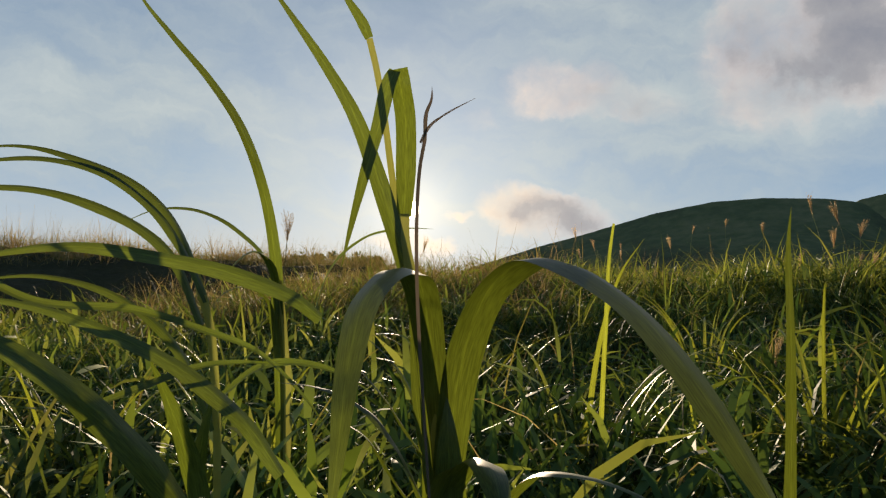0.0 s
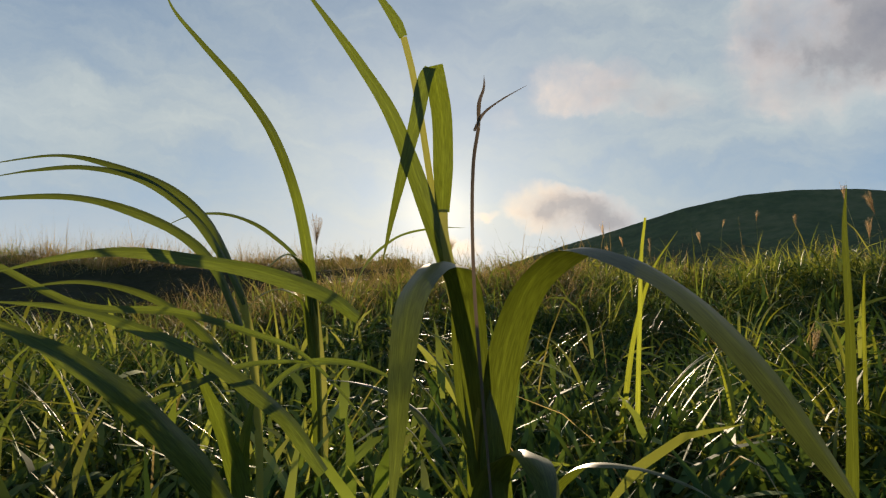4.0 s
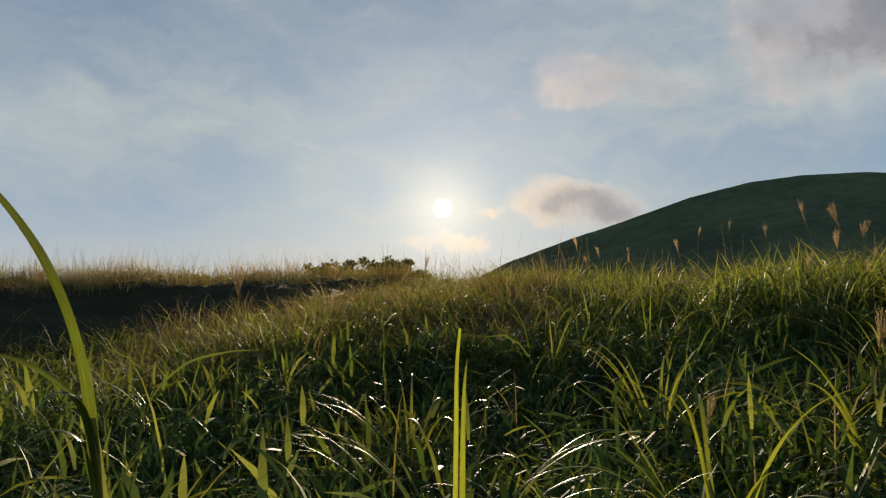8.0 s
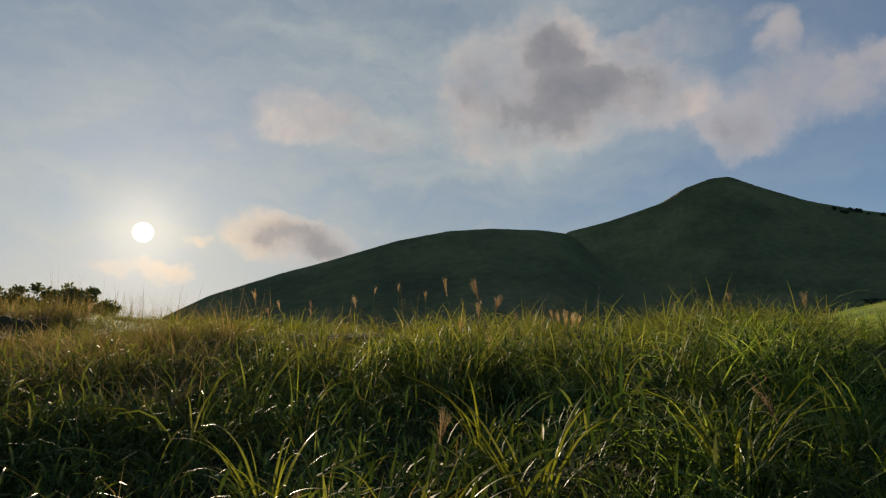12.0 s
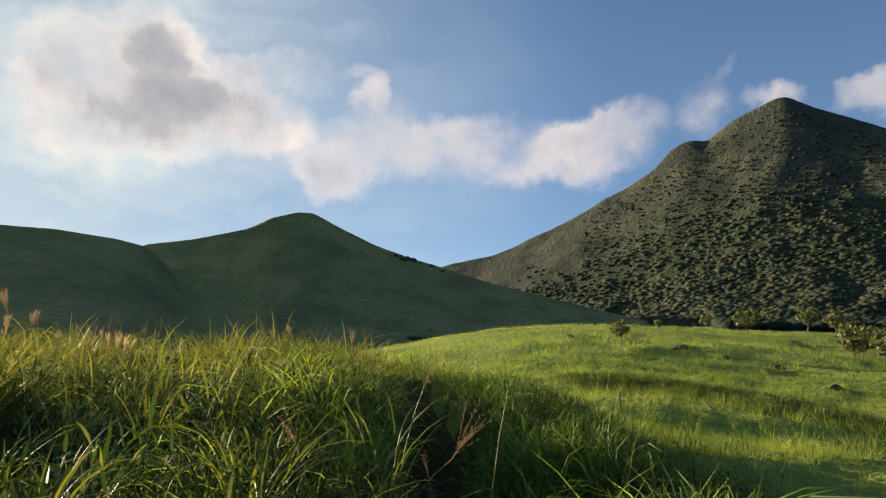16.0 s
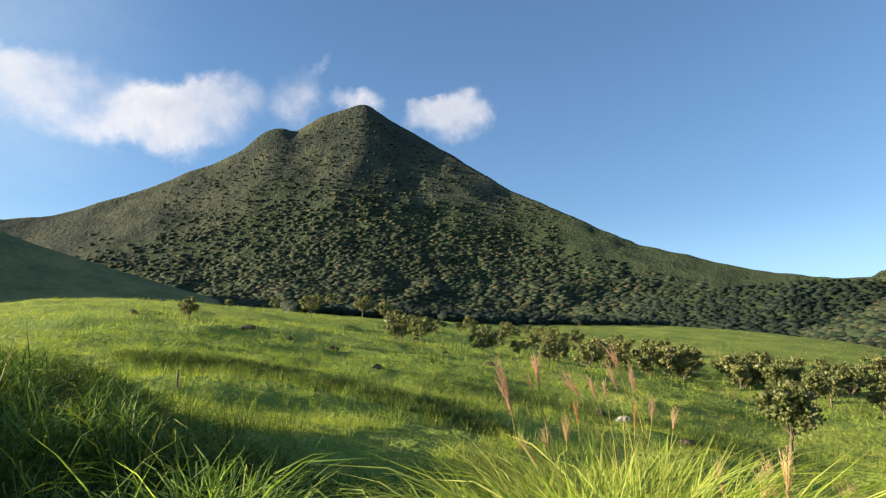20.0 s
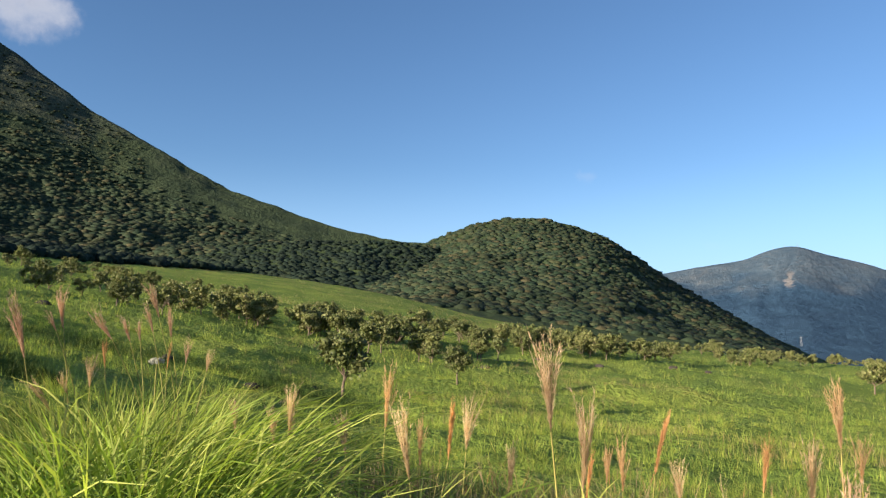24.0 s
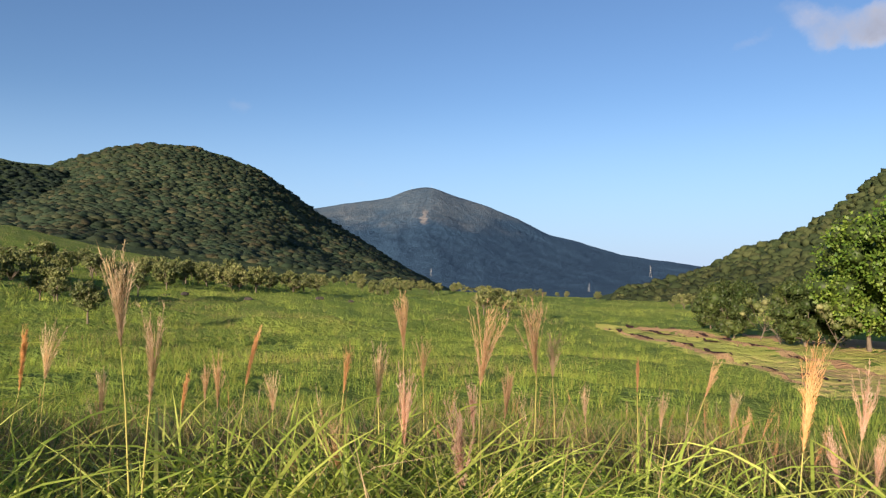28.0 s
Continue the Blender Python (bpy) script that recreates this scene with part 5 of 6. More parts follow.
leaf(reed, 0.0055, [(-0.000, 0.368, 0.440), (-0.013, 0.363, 0.457), (-0.025, 0.358, 0.474), (-0.037, 0.357, 0.487), (-0.047, 0.357, 0.494)])
leaf(reed, 0.005, [(0.001, 0.374, 0.433), (-0.006, 0.376, 0.453), (-0.013, 0.380, 0.476), (-0.023, 0.385, 0.491), (-0.036, 0.387, 0.503), (-0.051, 0.390, 0.512)])
leaf(reed, 0.005, [(-0.005, 0.366, 0.418), (-0.019, 0.357, 0.436), (-0.032, 0.349, 0.456), (-0.046, 0.346, 0.465), (-0.058, 0.350, 0.470)])
stalk_near = plant("dry_stalk", (0.005, 0.173), "thin grey-brown grass stalk with a forked flower head")
leaf(stalk_near, 0.0008, [(0.001, 0.173, 0.451), (-0.003, 0.166, 0.488), (-0.005, 0.160, 0.508), (-0.006, 0.154, 0.525), (-0.006, 0.151, 0.538), (-0.005, 0.149, 0.546)], side=(1, 0, 0), tip=0.0, name="stem", mat=grey_stalk_mat)
leaf(stalk_near, 0.0010, [(-0.005, 0.149, 0.546), (-0.005, 0.148, 0.551), (-0.004, 0.149, 0.555), (-0.004, 0.149, 0.558)], side=(1, 0, 0), name="flower_spike", mat=grey_stalk_mat)
leaf(stalk_near, 0.0008, [(-0.006, 0.149, 0.545), (-0.004, 0.149, 0.549), (-0.000, 0.151, 0.553), (0.006, 0.152, 0.557)], side=(1, 0, 0), name="flower_spike", mat=grey_stalk_mat)
blade_near = plant("upright_blade", (0.088, 0.179), "single upright yellow-green grass blade")
leaf(blade_near, 0.0033, [(0.086, 0.177, 0.442), (0.085, 0.174, 0.464), (0.084, 0.170, 0.486), (0.082, 0.165, 0.509), (0.081, 0.163, 0.527), (0.081, 0.161, 0.537)], side=(1, 0, 0))
mid_blade = plant("upright_blade", (0.235, 1.03), "single stiff yellow-green grass blade standing up in a tuft")
leaf(mid_blade, 0.0075, [(0.235, 1.03, 0.28), (0.236, 1.025, 0.42), (0.239, 1.017, 0.55), (0.241, 1.010, 0.64), (0.246, 1.004, 0.695)], side=(1, 0, 0), tip=0.6, mat=tuft_mat)
left_reed = plant("reed_plant", (-0.187, 0.631), "leaning clump of long green grass leaves bowing over")
leaf(left_reed, 0.0075, [(-0.183, 0.635, 0.327), (-0.187, 0.621, 0.425), (-0.195, 0.609, 0.504), (-0.206, 0.603, 0.543), (-0.215, 0.599, 0.569)], side=(1, 0, 0), tip=0.0, name="stem")
leaf(left_reed, 0.0117, [(-0.201, 0.605, 0.533), (-0.216, 0.599, 0.569), (-0.232, 0.583, 0.603), (-0.262, 0.567, 0.628), (-0.300, 0.552, 0.641), (-0.341, 0.539, 0.646), (-0.394, 0.527, 0.634)], side=(0, 0.5, 0.8))
leaf(left_reed, 0.0104, [(-0.200, 0.594, 0.538), (-0.219, 0.587, 0.574), (-0.242, 0.571, 0.606), (-0.276, 0.556, 0.630), (-0.317, 0.542, 0.637), (-0.353, 0.530, 0.631), (-0.394, 0.528, 0.623)], side=(0, 0.5, 0.8))
leaf(left_reed, 0.0123, [(-0.198, 0.587, 0.513), (-0.220, 0.579, 0.561), (-0.247, 0.563, 0.588), (-0.285, 0.548, 0.604), (-0.325, 0.535, 0.611), (-0.380, 0.531, 0.608), (-0.403, 0.530, 0.604)], side=(0, 0.5, 0.8))
leaf(left_reed, 0.0149, [(-0.092, 0.543, 0.521), (-0.116, 0.529, 0.537), (-0.157, 0.514, 0.550), (-0.208, 0.499, 0.558), (-0.256, 0.486, 0.561), (-0.295, 0.474, 0.554), (-0.347, 0.472, 0.540)], side=(0, 0.4, 0.9))
leaf(left_reed, 0.0156, [(-0.106, 0.507, 0.410), (-0.130, 0.501, 0.442), (-0.151, 0.486, 0.464), (-0.182, 0.471, 0.487), (-0.223, 0.455, 0.506), (-0.263, 0.441, 0.518), (-0.311, 0.427, 0.521)], side=(0, 0.5, 0.8))
leaf(left_reed, 0.026, [(-0.162, 0.509, 0.371), (-0.186, 0.481, 0.414), (-0.211, 0.454, 0.450), (-0.236, 0.428, 0.478), (-0.265, 0.413, 0.497), (-0.299, 0.399, 0.513)], side=(0, 0.5, 0.8))
leaf(left_reed, 0.0221, [(-0.185, 0.614, 0.332), (-0.195, 0.607, 0.380), (-0.206, 0.590, 0.424), (-0.218, 0.579, 0.457), (-0.230, 0.569, 0.484)], side=(1, 0, 0))
leaf(left_reed, 0.0156, [(-0.191, 0.624, 0.329), (-0.197, 0.616, 0.382), (-0.192, 0.601, 0.423), (-0.184, 0.596, 0.461)], side=(1, 0, 0))
leaf(left_reed, 0.0111, [(-0.190, 0.621, 0.425), (-0.215, 0.611, 0.479), (-0.241, 0.595, 0.513), (-0.275, 0.579, 0.536), (-0.323, 0.564, 0.546), (-0.377, 0.552, 0.538)], side=(0, 0.5, 0.8))
leaf(left_reed, 0.0078, [(-0.366, 0.520, 0.553), (-0.304, 0.528, 0.525), (-0.233, 0.533, 0.522), (-0.176, 0.539, 0.508), (-0.136, 0.544, 0.493), (-0.101, 0.551, 0.461), (-0.080, 0.567, 0.429)], side=(0, 0.5, 0.8))
leaf(left_reed, 0.0091, [(-0.185, 0.617, 0.455), (-0.155, 0.615, 0.480), (-0.119, 0.607, 0.486), (-0.083, 0.600, 0.479), (-0.054, 0.604, 0.463)], side=(0, 0.5, 0.8))
leaf(left_reed, 0.0072, [(-0.244, 0.512, 0.452), (-0.211, 0.522, 0.467), (-0.177, 0.533, 0.482), (-0.145, 0.544, 0.486), (-0.116, 0.556, 0.484)], side=(0, 0.5, 0.8))
far_reed = plant("reed_plant", (-0.204, 0.974), "upright grass shoot with one long curved leaf")
leaf(far_reed, 0.018, [(-0.200, 0.972, 0.297), (-0.207, 0.952, 0.433), (-0.215, 0.937, 0.539), (-0.223, 0.925, 0.622), (-0.242, 0.912, 0.705), (-0.273, 0.899, 0.780), (-0.319, 0.897, 0.843), (-0.372, 0.895, 0.900), (-0.417, 0.895, 0.950), (-0.437, 0.899, 0.986)], side=(1, 0, 0))
leaf(far_reed, 0.015, [(-0.196, 0.975, 0.282), (-0.198, 0.957, 0.403), (-0.205, 0.944, 0.494), (-0.217, 0.930, 0.584)], side=(1, 0, 0), tip=0.3, name="stem")
leaf(far_reed, 0.0085, [(-0.213, 0.941, 0.509), (-0.226, 0.918, 0.598), (-0.265, 0.899, 0.642), (-0.313, 0.882, 0.664), (-0.361, 0.869, 0.661), (-0.400, 0.860, 0.640)], side=(0, 0.5, 0.8))
leaf(far_reed, 0.017, [(-0.213, 0.937, 0.539), (-0.222, 0.918, 0.598), (-0.242, 0.904, 0.617), (-0.261, 0.894, 0.604), (-0.273, 0.886, 0.583)])
leaf(far_reed, 0.015, [(-0.212, 0.946, 0.478), (-0.223, 0.925, 0.549), (-0.249, 0.910, 0.571), (-0.276, 0.899, 0.562), (-0.291, 0.891, 0.539)])
leaf(far_reed, 0.007, [(-0.190, 0.974, 0.432), (-0.160, 0.954, 0.587), (-0.113, 0.949, 0.646), (-0.059, 0.950, 0.664), (-0.013, 0.962, 0.668)], side=(0, 0.5, 0.8))


# arching tufts in the undergrowth ahead
def tuft_plant(x, y, seed, leaves, length, width, bow, label):
    rnd = random.Random(seed)
    root = plant("leaf_tuft", (x, y), label)
    tagged(root, group="arching grass tufts")
    z0 = float(land(x, y))
    for k in range(leaves):
        a = rnd.random() * 6.28
        L = length * (0.6 + 0.6 * rnd.random())
        th, pos = 0.15 + 0.3 * rnd.random(), Vector((x + 0.02 * math.cos(a), y + 0.02 * math.sin(a), z0))
        b = bow * (0.35 + 0.9 * rnd.random())
        pts = [tuple(pos)]
        for i in range(5):
            pos = pos + Vector((math.cos(a) * math.sin(th), math.sin(a) * math.sin(th), math.cos(th))) * (L / 5)
            th += b / 5 * (0.5 + i * 0.28)
            pts.append(tuple(pos))
        leaf(root, width * (0.7 + 0.5 * rnd.random()), pts, mat=tuft_mat)


TUFT = "tuft of long arching green grass leaves, tips bowed over"
for k, (x, y, n, L, w, b) in enumerate([(0.24, 1.20, 14, 0.50, 0.010, 2.0), (0.42, 1.12, 10, 0.42, 0.009, 2.2), (0.62, 1.15, 11, 0.48, 0.010, 1.8), (0.95, 1.30, 12, 0.50, 0.010, 2.0),
                                       (-0.28, 1.15, 10, 0.52, 0.011, 1.6), (-0.62, 1.25, 10, 0.50, 0.010, 1.7), (1.30, 1.45, 12, 0.5, 0.010, 1.8), (0.10, 1.85, 12, 0.5, 0.009, 1.6),
                                       (0.75, 2.0, 12, 0.5, 0.010, 1.4), (1.5, 2.2, 12, 0.55, 0.010, 1.3), (-0.9, 0.75, 9, 0.5, 0.011, 1.6), (1.75, 1.3, 11, 0.45, 0.009, 1.8),
                                       (2.1, 2.3, 12, 0.5, 0.010, 1.2), (-0.7, 2.3, 12, 0.5, 0.009, 1.4)]):
    tuft_plant(x, y, 40 + k, n + 6, L * 0.95, w * 1.0, b * 1.45, TUFT)


# ---- plumes of silver grass ----
def plume_mesh(seed, L, racemes, spread, hairs=4):
    """A flower head: many thin hairy rays fanning upwards from one point, leaning a little to one side."""
    rng = np.random.default_rng(seed)
    V, F = [], []
    for k in range(racemes):
        a = rng.random() * 6.28
        out = spread * (0.15 + rng.random())
        ln = L * (0.6 + 0.42 * rng.random())
        start = np.array([0, 0, L * 0.3 * rng.random() ** 1.5])
        w = np.array([math.cos(a), math.sin(a), 0])
        prev = start
        turn = rng.normal(0, 1, 3)
        n = 6
        for i in range(n):
            s = (i + 1) / n
            p = start + np.array([0, 0, 1]) * ln * s * (1 - 0.12 * out * s) + w * ln * out * s ** 1.25 + np.array([0.06, 0.02, 0]) * ln * s * s
            t = p - prev
            side = np.cross(t, turn)
            side /= np.linalg.norm(side)
            h = 0.0013 * (L / 0.2) * (1.1 - 0.8 * s)
            b = len(V)
            V += [tuple(prev - side * h * 0.5), tuple(prev + side * h * 0.5), tuple(p + side * h * 0.42), tuple(p - side * h * 0.42)]
            F.append((b, b + 1, b + 2, b + 3))
            # hairs that lie close along the ray
            for q in range(hairs):
                o = prev + t * rng.random()
                hd = side * (1 if q % 2 else -1) * (0.25 + 0.3 * rng.random()) + t / np.linalg.norm(t) + rng.normal(0, 0.14, 3)
                hd = hd / np.linalg.norm(hd) * 0.015 * (L / 0.2) * (0.6 + 0.7 * rng.random())
                sw = np.cross(hd, rng.normal(0, 1, 3))
                sw = sw / np.linalg.norm(sw) * 0.0006 * (L / 0.2)
                b = len(V)
                V += [tuple(o - sw), tuple(o + sw), tuple(o + hd + sw * 0.3), tuple(o + hd - sw * 0.3)]
                F.append((b, b + 1, b + 2, b + 3))
            prev = p
    return np.array(V), np.array(F)


PLUMES = {}
for shade, mat in (("t", plume_mat), ("w", plume_pale), ("r", plume_rust), ("p", plume_pink)):
    PLUMES[shade] = []
    for k, (n, sp, hairs) in enumerate([(30, 0.22, 9), (26, 0.30, 9), (24, 0.17, 9)] if shade != "r" else [(20, 0.10, 9), (18, 0.14, 9), (20, 0.08, 9)]):
        V, F = plume_mesh(100 + 10 * k + ord(shade), 0.2, n, sp, hairs)
        PLUMES[shade].append(mesh_of("plume", V, F, mat))
THIN = []
for k, (n, sp, mat) in enumerate([(9, 0.18, plume_mat), (8, 0.10, plume_rust), (10, 0.22, plume_pale)]):
    V, F = plume_mesh(300 + k, 0.2, n, sp, 2)
    THIN.append(mesh_of("plume", V, F, mat))
FORKED = mesh_of("plume", *plume_mesh(400, 0.2, 9, 0.42, 4), plume_pink)


def silver_grass(az, el, r, length, lean, head, seed, label, group, leaves=True):
    """One flowering stalk whose plume's tip stands at a bearing, elevation and distance from the middle of the bank, leaning by so many degrees."""
    rnd = random.Random(seed)
    px, py = polar(az, r)
    tip = Vector((float(px) + 0.55, float(py) - 0.3, 0.8 + r * math.tan(radians(el))))
    across = bearing(az + 90)
    way = (across * math.sin(radians(lean)) + Vector((0, 0, math.cos(radians(lean)))) + bearing(az) * rnd.uniform(-0.15, 0.15)).normalized()
    neck = tip - way * length * 0.97
    g = float(land(neck.x, neck.y))
    h = max(neck.z - g, 0.05)
    out = Vector((way.x, way.y, 0)) * h * 0.45 + across * rnd.uniform(-0.03, 0.03)
    foot = Vector((neck.x - out.x, neck.y - out.y, 0))
    foot.z = float(land(foot.x, foot.y))
    root = new("plume_stalk")
    root.location = foot
    end = neck - foot
    pts = [(0, 0, -0.04)] + [tuple(Vector((out.x, out.y, 0)) * s ** 2.2 + Vector((0.004 * math.sin(5 * s), 0, end.z * s))) for s in (0.3, 0.6, 0.85, 1.0)]
    V, F = joined([tube(pts, [0.0030, 0.0026, 0.0022, 0.0016, 0.0012], 5)])
    part("stem", mesh_of("stem", V, F, stalk_mat), root)
    p = part("plume", head, root)
    s = length / 0.2
    q = way.to_track_quat("Z", "Y") @ Euler((0, 0, rnd.random() * 6.28)).to_quaternion()
    p.location, p.scale, p.rotation_euler = pts[-1], (s, s, s), q.to_euler()
    if leaves and r < 2.6 and h > 0.3:
        for k in range(2):
            zz = h * (0.2 + 0.3 * rnd.random())
            a = rnd.random() * 6.28
            L = 0.2 + 0.16 * rnd.random()
            leaf_pts = [Vector((0, 0, zz))]
            th = 0.3
            for i in range(5):
                leaf_pts.append(leaf_pts[-1] + Vector((math.cos(a) * math.sin(th), math.sin(a) * math.sin(th), math.cos(th))) * L / 5)
                th += 0.22 + 0.14 * i
            o = root.location.copy()
            root.location = (0, 0, 0)
            leaf(root, 0.008, [tuple(q) for q in leaf_pts])
            root.location = o
    tagged(root, label, "plume", group)
    return root


SHADES = {"p": "with a pinkish plume", "t": "with a sunlit tan plume", "w": "with a pale feathery plume", "r": "with a narrow rusty plume"}
rnd = random.Random(6)


def plumes(where, group, rows, forked=False):
    """Flowering stalks: bearing, elevation, distance and length of each head, its lean and shade."""
    for az, el, r, ln, lean, shade in rows:
        head = FORKED if forked else rnd.choice(PLUMES[shade])
        silver_grass(az, el, r, ln, lean, head, int(az * 10 + el * 100), "flowering silver grass " + SHADES[shade] + where, group)


plumes(" above a green clump", "plumes over the green clump", [(91.3, 1.4, 2.92, 0.20, -11, "p"), (93.8, 2.1, 2.92, 0.13, -10, "p"), (93.3, 0.7, 2.92, 0.07, -23, "p"), (96.0, 0.8, 2.92, 0.12, -36, "p"), (98.0, 0.4, 2.92, 0.09, -18, "p"), (99.0, 0.1, 2.92, 0.07, -9, "p"), (99.8, 2.7, 2.92, 0.12, -15, "p"), (99.6, 1.2, 2.92, 0.10, -14, "p"), (101.0, 1.1, 2.92, 0.11, -8, "p"), (102.6, -1.1, 2.92, 0.09, 8, "p"), (92.7, -4.0, 2.91, 0.13, -31, "w"), (94.2, -3.5, 2.91, 0.08, -22, "w"), (96.8, -1.4, 2.92, 0.09, -7, "r"), (101.2, -1.5, 2.92, 0.09, 3, "r"), (104.1, -1.9, 2.92, 0.08, 10, "w"), (96.1, -2.4, 2.94, 0.11, 0, "w"), (109.9, -5.5, 2.91, 0.17, -10, "w")])
plumes(" on the bank", "plumes at the edge of the bank", [(117.7, -3.4, 2.01, 0.15, 4, "t"), (114.2, -6.7, 2.19, 0.11, -5, "w"), (135.2, -8.2, 2.06, 0.13, 0, "t"), (127.1, -9.6, 2.21, 0.10, 7, "w"), (106.2, -5.5, 2.22, 0.10, -2, "w"), (108.9, -6.3, 2.20, 0.10, -5, "w"), (129.6, -1.2, 1.47, 0.16, -3, "w"), (132.7, -5.5, 1.37, 0.15, 5, "w"), (118.5, -6.2, 1.83, 0.17, -10, "w"), (120.1, -7.1, 2.08, 0.12, 0, "t"), (110.3, -4.8, 2.05, 0.13, 1, "w"), (123.7, -5.6, 2.05, 0.13, 2, "w"), (122.6, -5.6, 1.93, 0.15, 5, "r"), (138.2, -6.0, 1.94, 0.15, 10, "r"), (133.0, -9.2, 2.06, 0.13, 8, "r"), (134.2, -8.6, 2.18, 0.10, 3, "t"), (139.1, -9.3, 2.13, 0.11, -2, "w"), (145.1, -7.4, 2.07, 0.13, 7, "r")])
plumes(" on the bank", "plumes at the edge of the bank", [(149.4, -3.4, 2.01, 0.15, -1, "t"), (150.7, -6.9, 2.19, 0.11, 0, "t"), (156.5, -4.6, 1.78, 0.18, 6, "t"), (159.6, -4.3, 1.87, 0.17, -5, "t"), (161.0, -6.2, 2.13, 0.12, 2, "w"), (147.6, -7.5, 1.94, 0.15, 0, "w"), (149.8, -9.7, 1.84, 0.17, -1, "p"), (157.7, -9.2, 2.08, 0.13, 7, "t"), (167.1, -7.7, 2.22, 0.10, 1, "r"), (127.0, -8.8, 2.15, 0.11, -1, "w"), (144.1, -13.1, 1.86, 0.16, -9, "t"), (141.2, -14.9, 1.93, 0.14, -4, "t"), (154.5, -12.5, 1.69, 0.19, -2, "p"), (151.8, -12.6, 2.16, 0.10, -9, "t"), (154.6, -10.3, 2.11, 0.12, -4, "p")])
plumes(" on the bank", "plumes at the edge of the bank", [(172.6, -7.8, 2.22, 0.10, 19, "t"), (179.4, -6.7, 1.70, 0.20, 6, "r"), (182.3, -8.0, 2.03, 0.15, 8, "p"), (173.9, -9.8, 2.25, 0.09, 10, "w"), (174.7, -11.1, 2.28, 0.09, 14, "t"), (179.9, -12.1, 2.10, 0.13, -8, "p"), (182.6, -12.1, 2.14, 0.12, 3, "p"), (168.9, -10.2, 2.22, 0.10, 4, "w"), (163.1, -10.0, 2.23, 0.10, -4, "w"), (166.9, -14.3, 2.17, 0.10, -5, "w"), (184.1, -8.8, 2.11, 0.13, 7, "r"), (186.0, -8.2, 1.99, 0.15, 11, "t")])
plumes(" beside the trench", "plumes by the trench", [(53.8, 0.2, 2.31, 0.16, 28, "p"), (50.4, 4.1, 2.31, 0.08, 12, "w"), (56.6, 2.9, 2.31, 0.04, 10, "w"), (40.1, 0.1, 2.32, 0.13, -14, "w"), (50.6, -4.9, 2.28, 0.07, -11, "p"), (50.0, -2.6, 2.28, 0.06, -8, "w")], True)
plumes(" on the crest", "plumes on the crest", [(21.5, 7.8, 4.52, 0.12, -15, "w"), (19.0, 8.0, 4.04, 0.10, -8, "w"), (-22.0, 2.8, 2.88, 0.10, -1, "w"), (23.4, 6.6, 4.61, 0.10, 6, "w"), (17.0, -2.0, 1.93, 0.08, 13, "w"), (4.8, 7.0, 5.81, 0.11, -10, "w"), (17.9, 7.1, 5.24, 0.08, -3, "w"), (15.9, 7.7, 5.66, 0.07, 4, "w"), (14.2, 7.5, 6.26, 0.07, 11, "w"), (6.7, 6.3, 6.30, 0.09, -12, "w"), (9.2, 6.4, 6.79, 0.07, -5, "w"), (22.0, 6.2, 4.82, 0.11, 2, "w"), (-6.3, 5.9, 6.35, 0.14, 9, "w")])
plumes(" on the crest", "plumes on the crest", [(27.8, 5.5, 5.59, 0.10, -15, "w"), (28.3, 5.3, 5.38, 0.11, -8, "w"), (29.0, 5.4, 5.68, 0.13, -1, "w"), (29.5, 5.2, 5.48, 0.11, 6, "w"), (30.1, 5.0, 5.67, 0.10, 13, "w"), (41.0, 6.3, 5.71, 0.09, -10, "w"), (45.9, 6.0, 5.30, 0.11, -3, "w"), (22.3, 3.5, 3.72, 0.07, 4, "w"), (20.9, 5.0, 5.53, 0.12, 11, "w"), (12.5, 6.7, 6.47, 0.10, -12, "w"), (9.2, 5.8, 6.79, 0.09, -5, "w"), (25.3, 5.3, 6.20, 0.09, 2, "w"), (6.4, -7.2, 1.89, 0.07, 9, "w"), (5.9, 5.8, 6.70, 0.11, -14, "w")])
# the thinner plumes that stand lower on the bank's foot
for k in range(210):
    az, r = rnd.uniform(108, 188), rnd.uniform(2.4, 5.0)
    el = float(np.interp(az, sorted(BACK_TOP), [BACK_TOP[q] for q in sorted(BACK_TOP)])) + rnd.uniform(-2.0, 1.0)
    silver_grass(az, el, r, rnd.uniform(0.08, 0.15), rnd.uniform(-18, 18), rnd.choice(THIN), 500 + k, "thin brownish silver grass plume low on the bank", "plumes low on the bank", False)


# one white flower head in the green clump
petal_mat = leafy("white_petal", [(0.0, (0.42, 0.42, 0.36)), (1.0, (0.55, 0.55, 0.48))], (1.0, 1.0, 0.9), 0.6, 0.3)
flower = new("wildflower")
fx, fy = 3.44, -0.83
flower.location = (fx, fy, float(land(fx, fy)))
tagged(flower, "single white wildflower head in the green grass clump", "flower")
rise = 0.655 - flower.location.z
V, F = joined([tube([(0, 0, -0.03), (0.01, 0, rise * 0.5), (0.0, 0, rise)], [0.003, 0.0026, 0.002], 5)])
part("stem", mesh_of("stem", V, F, stalk_mat), flower)
rng = np.random.default_rng(77)
fa, fr = rng.random(60) * 6.28, 0.024 * np.sqrt(rng.random(60))
fc = np.stack([fr * np.cos(fa), fr * np.sin(fa), rise + 0.018 - 12 * fr ** 2 + rng.normal(0, 0.002, 60)], 1)
V, F = leaf_cloud(rng, fc, np.full(60, 0.006), 6, 0.012)
part("blossom", mesh_of("blossom", V, F, petal_mat, False), flower, "flat head of small white petals")


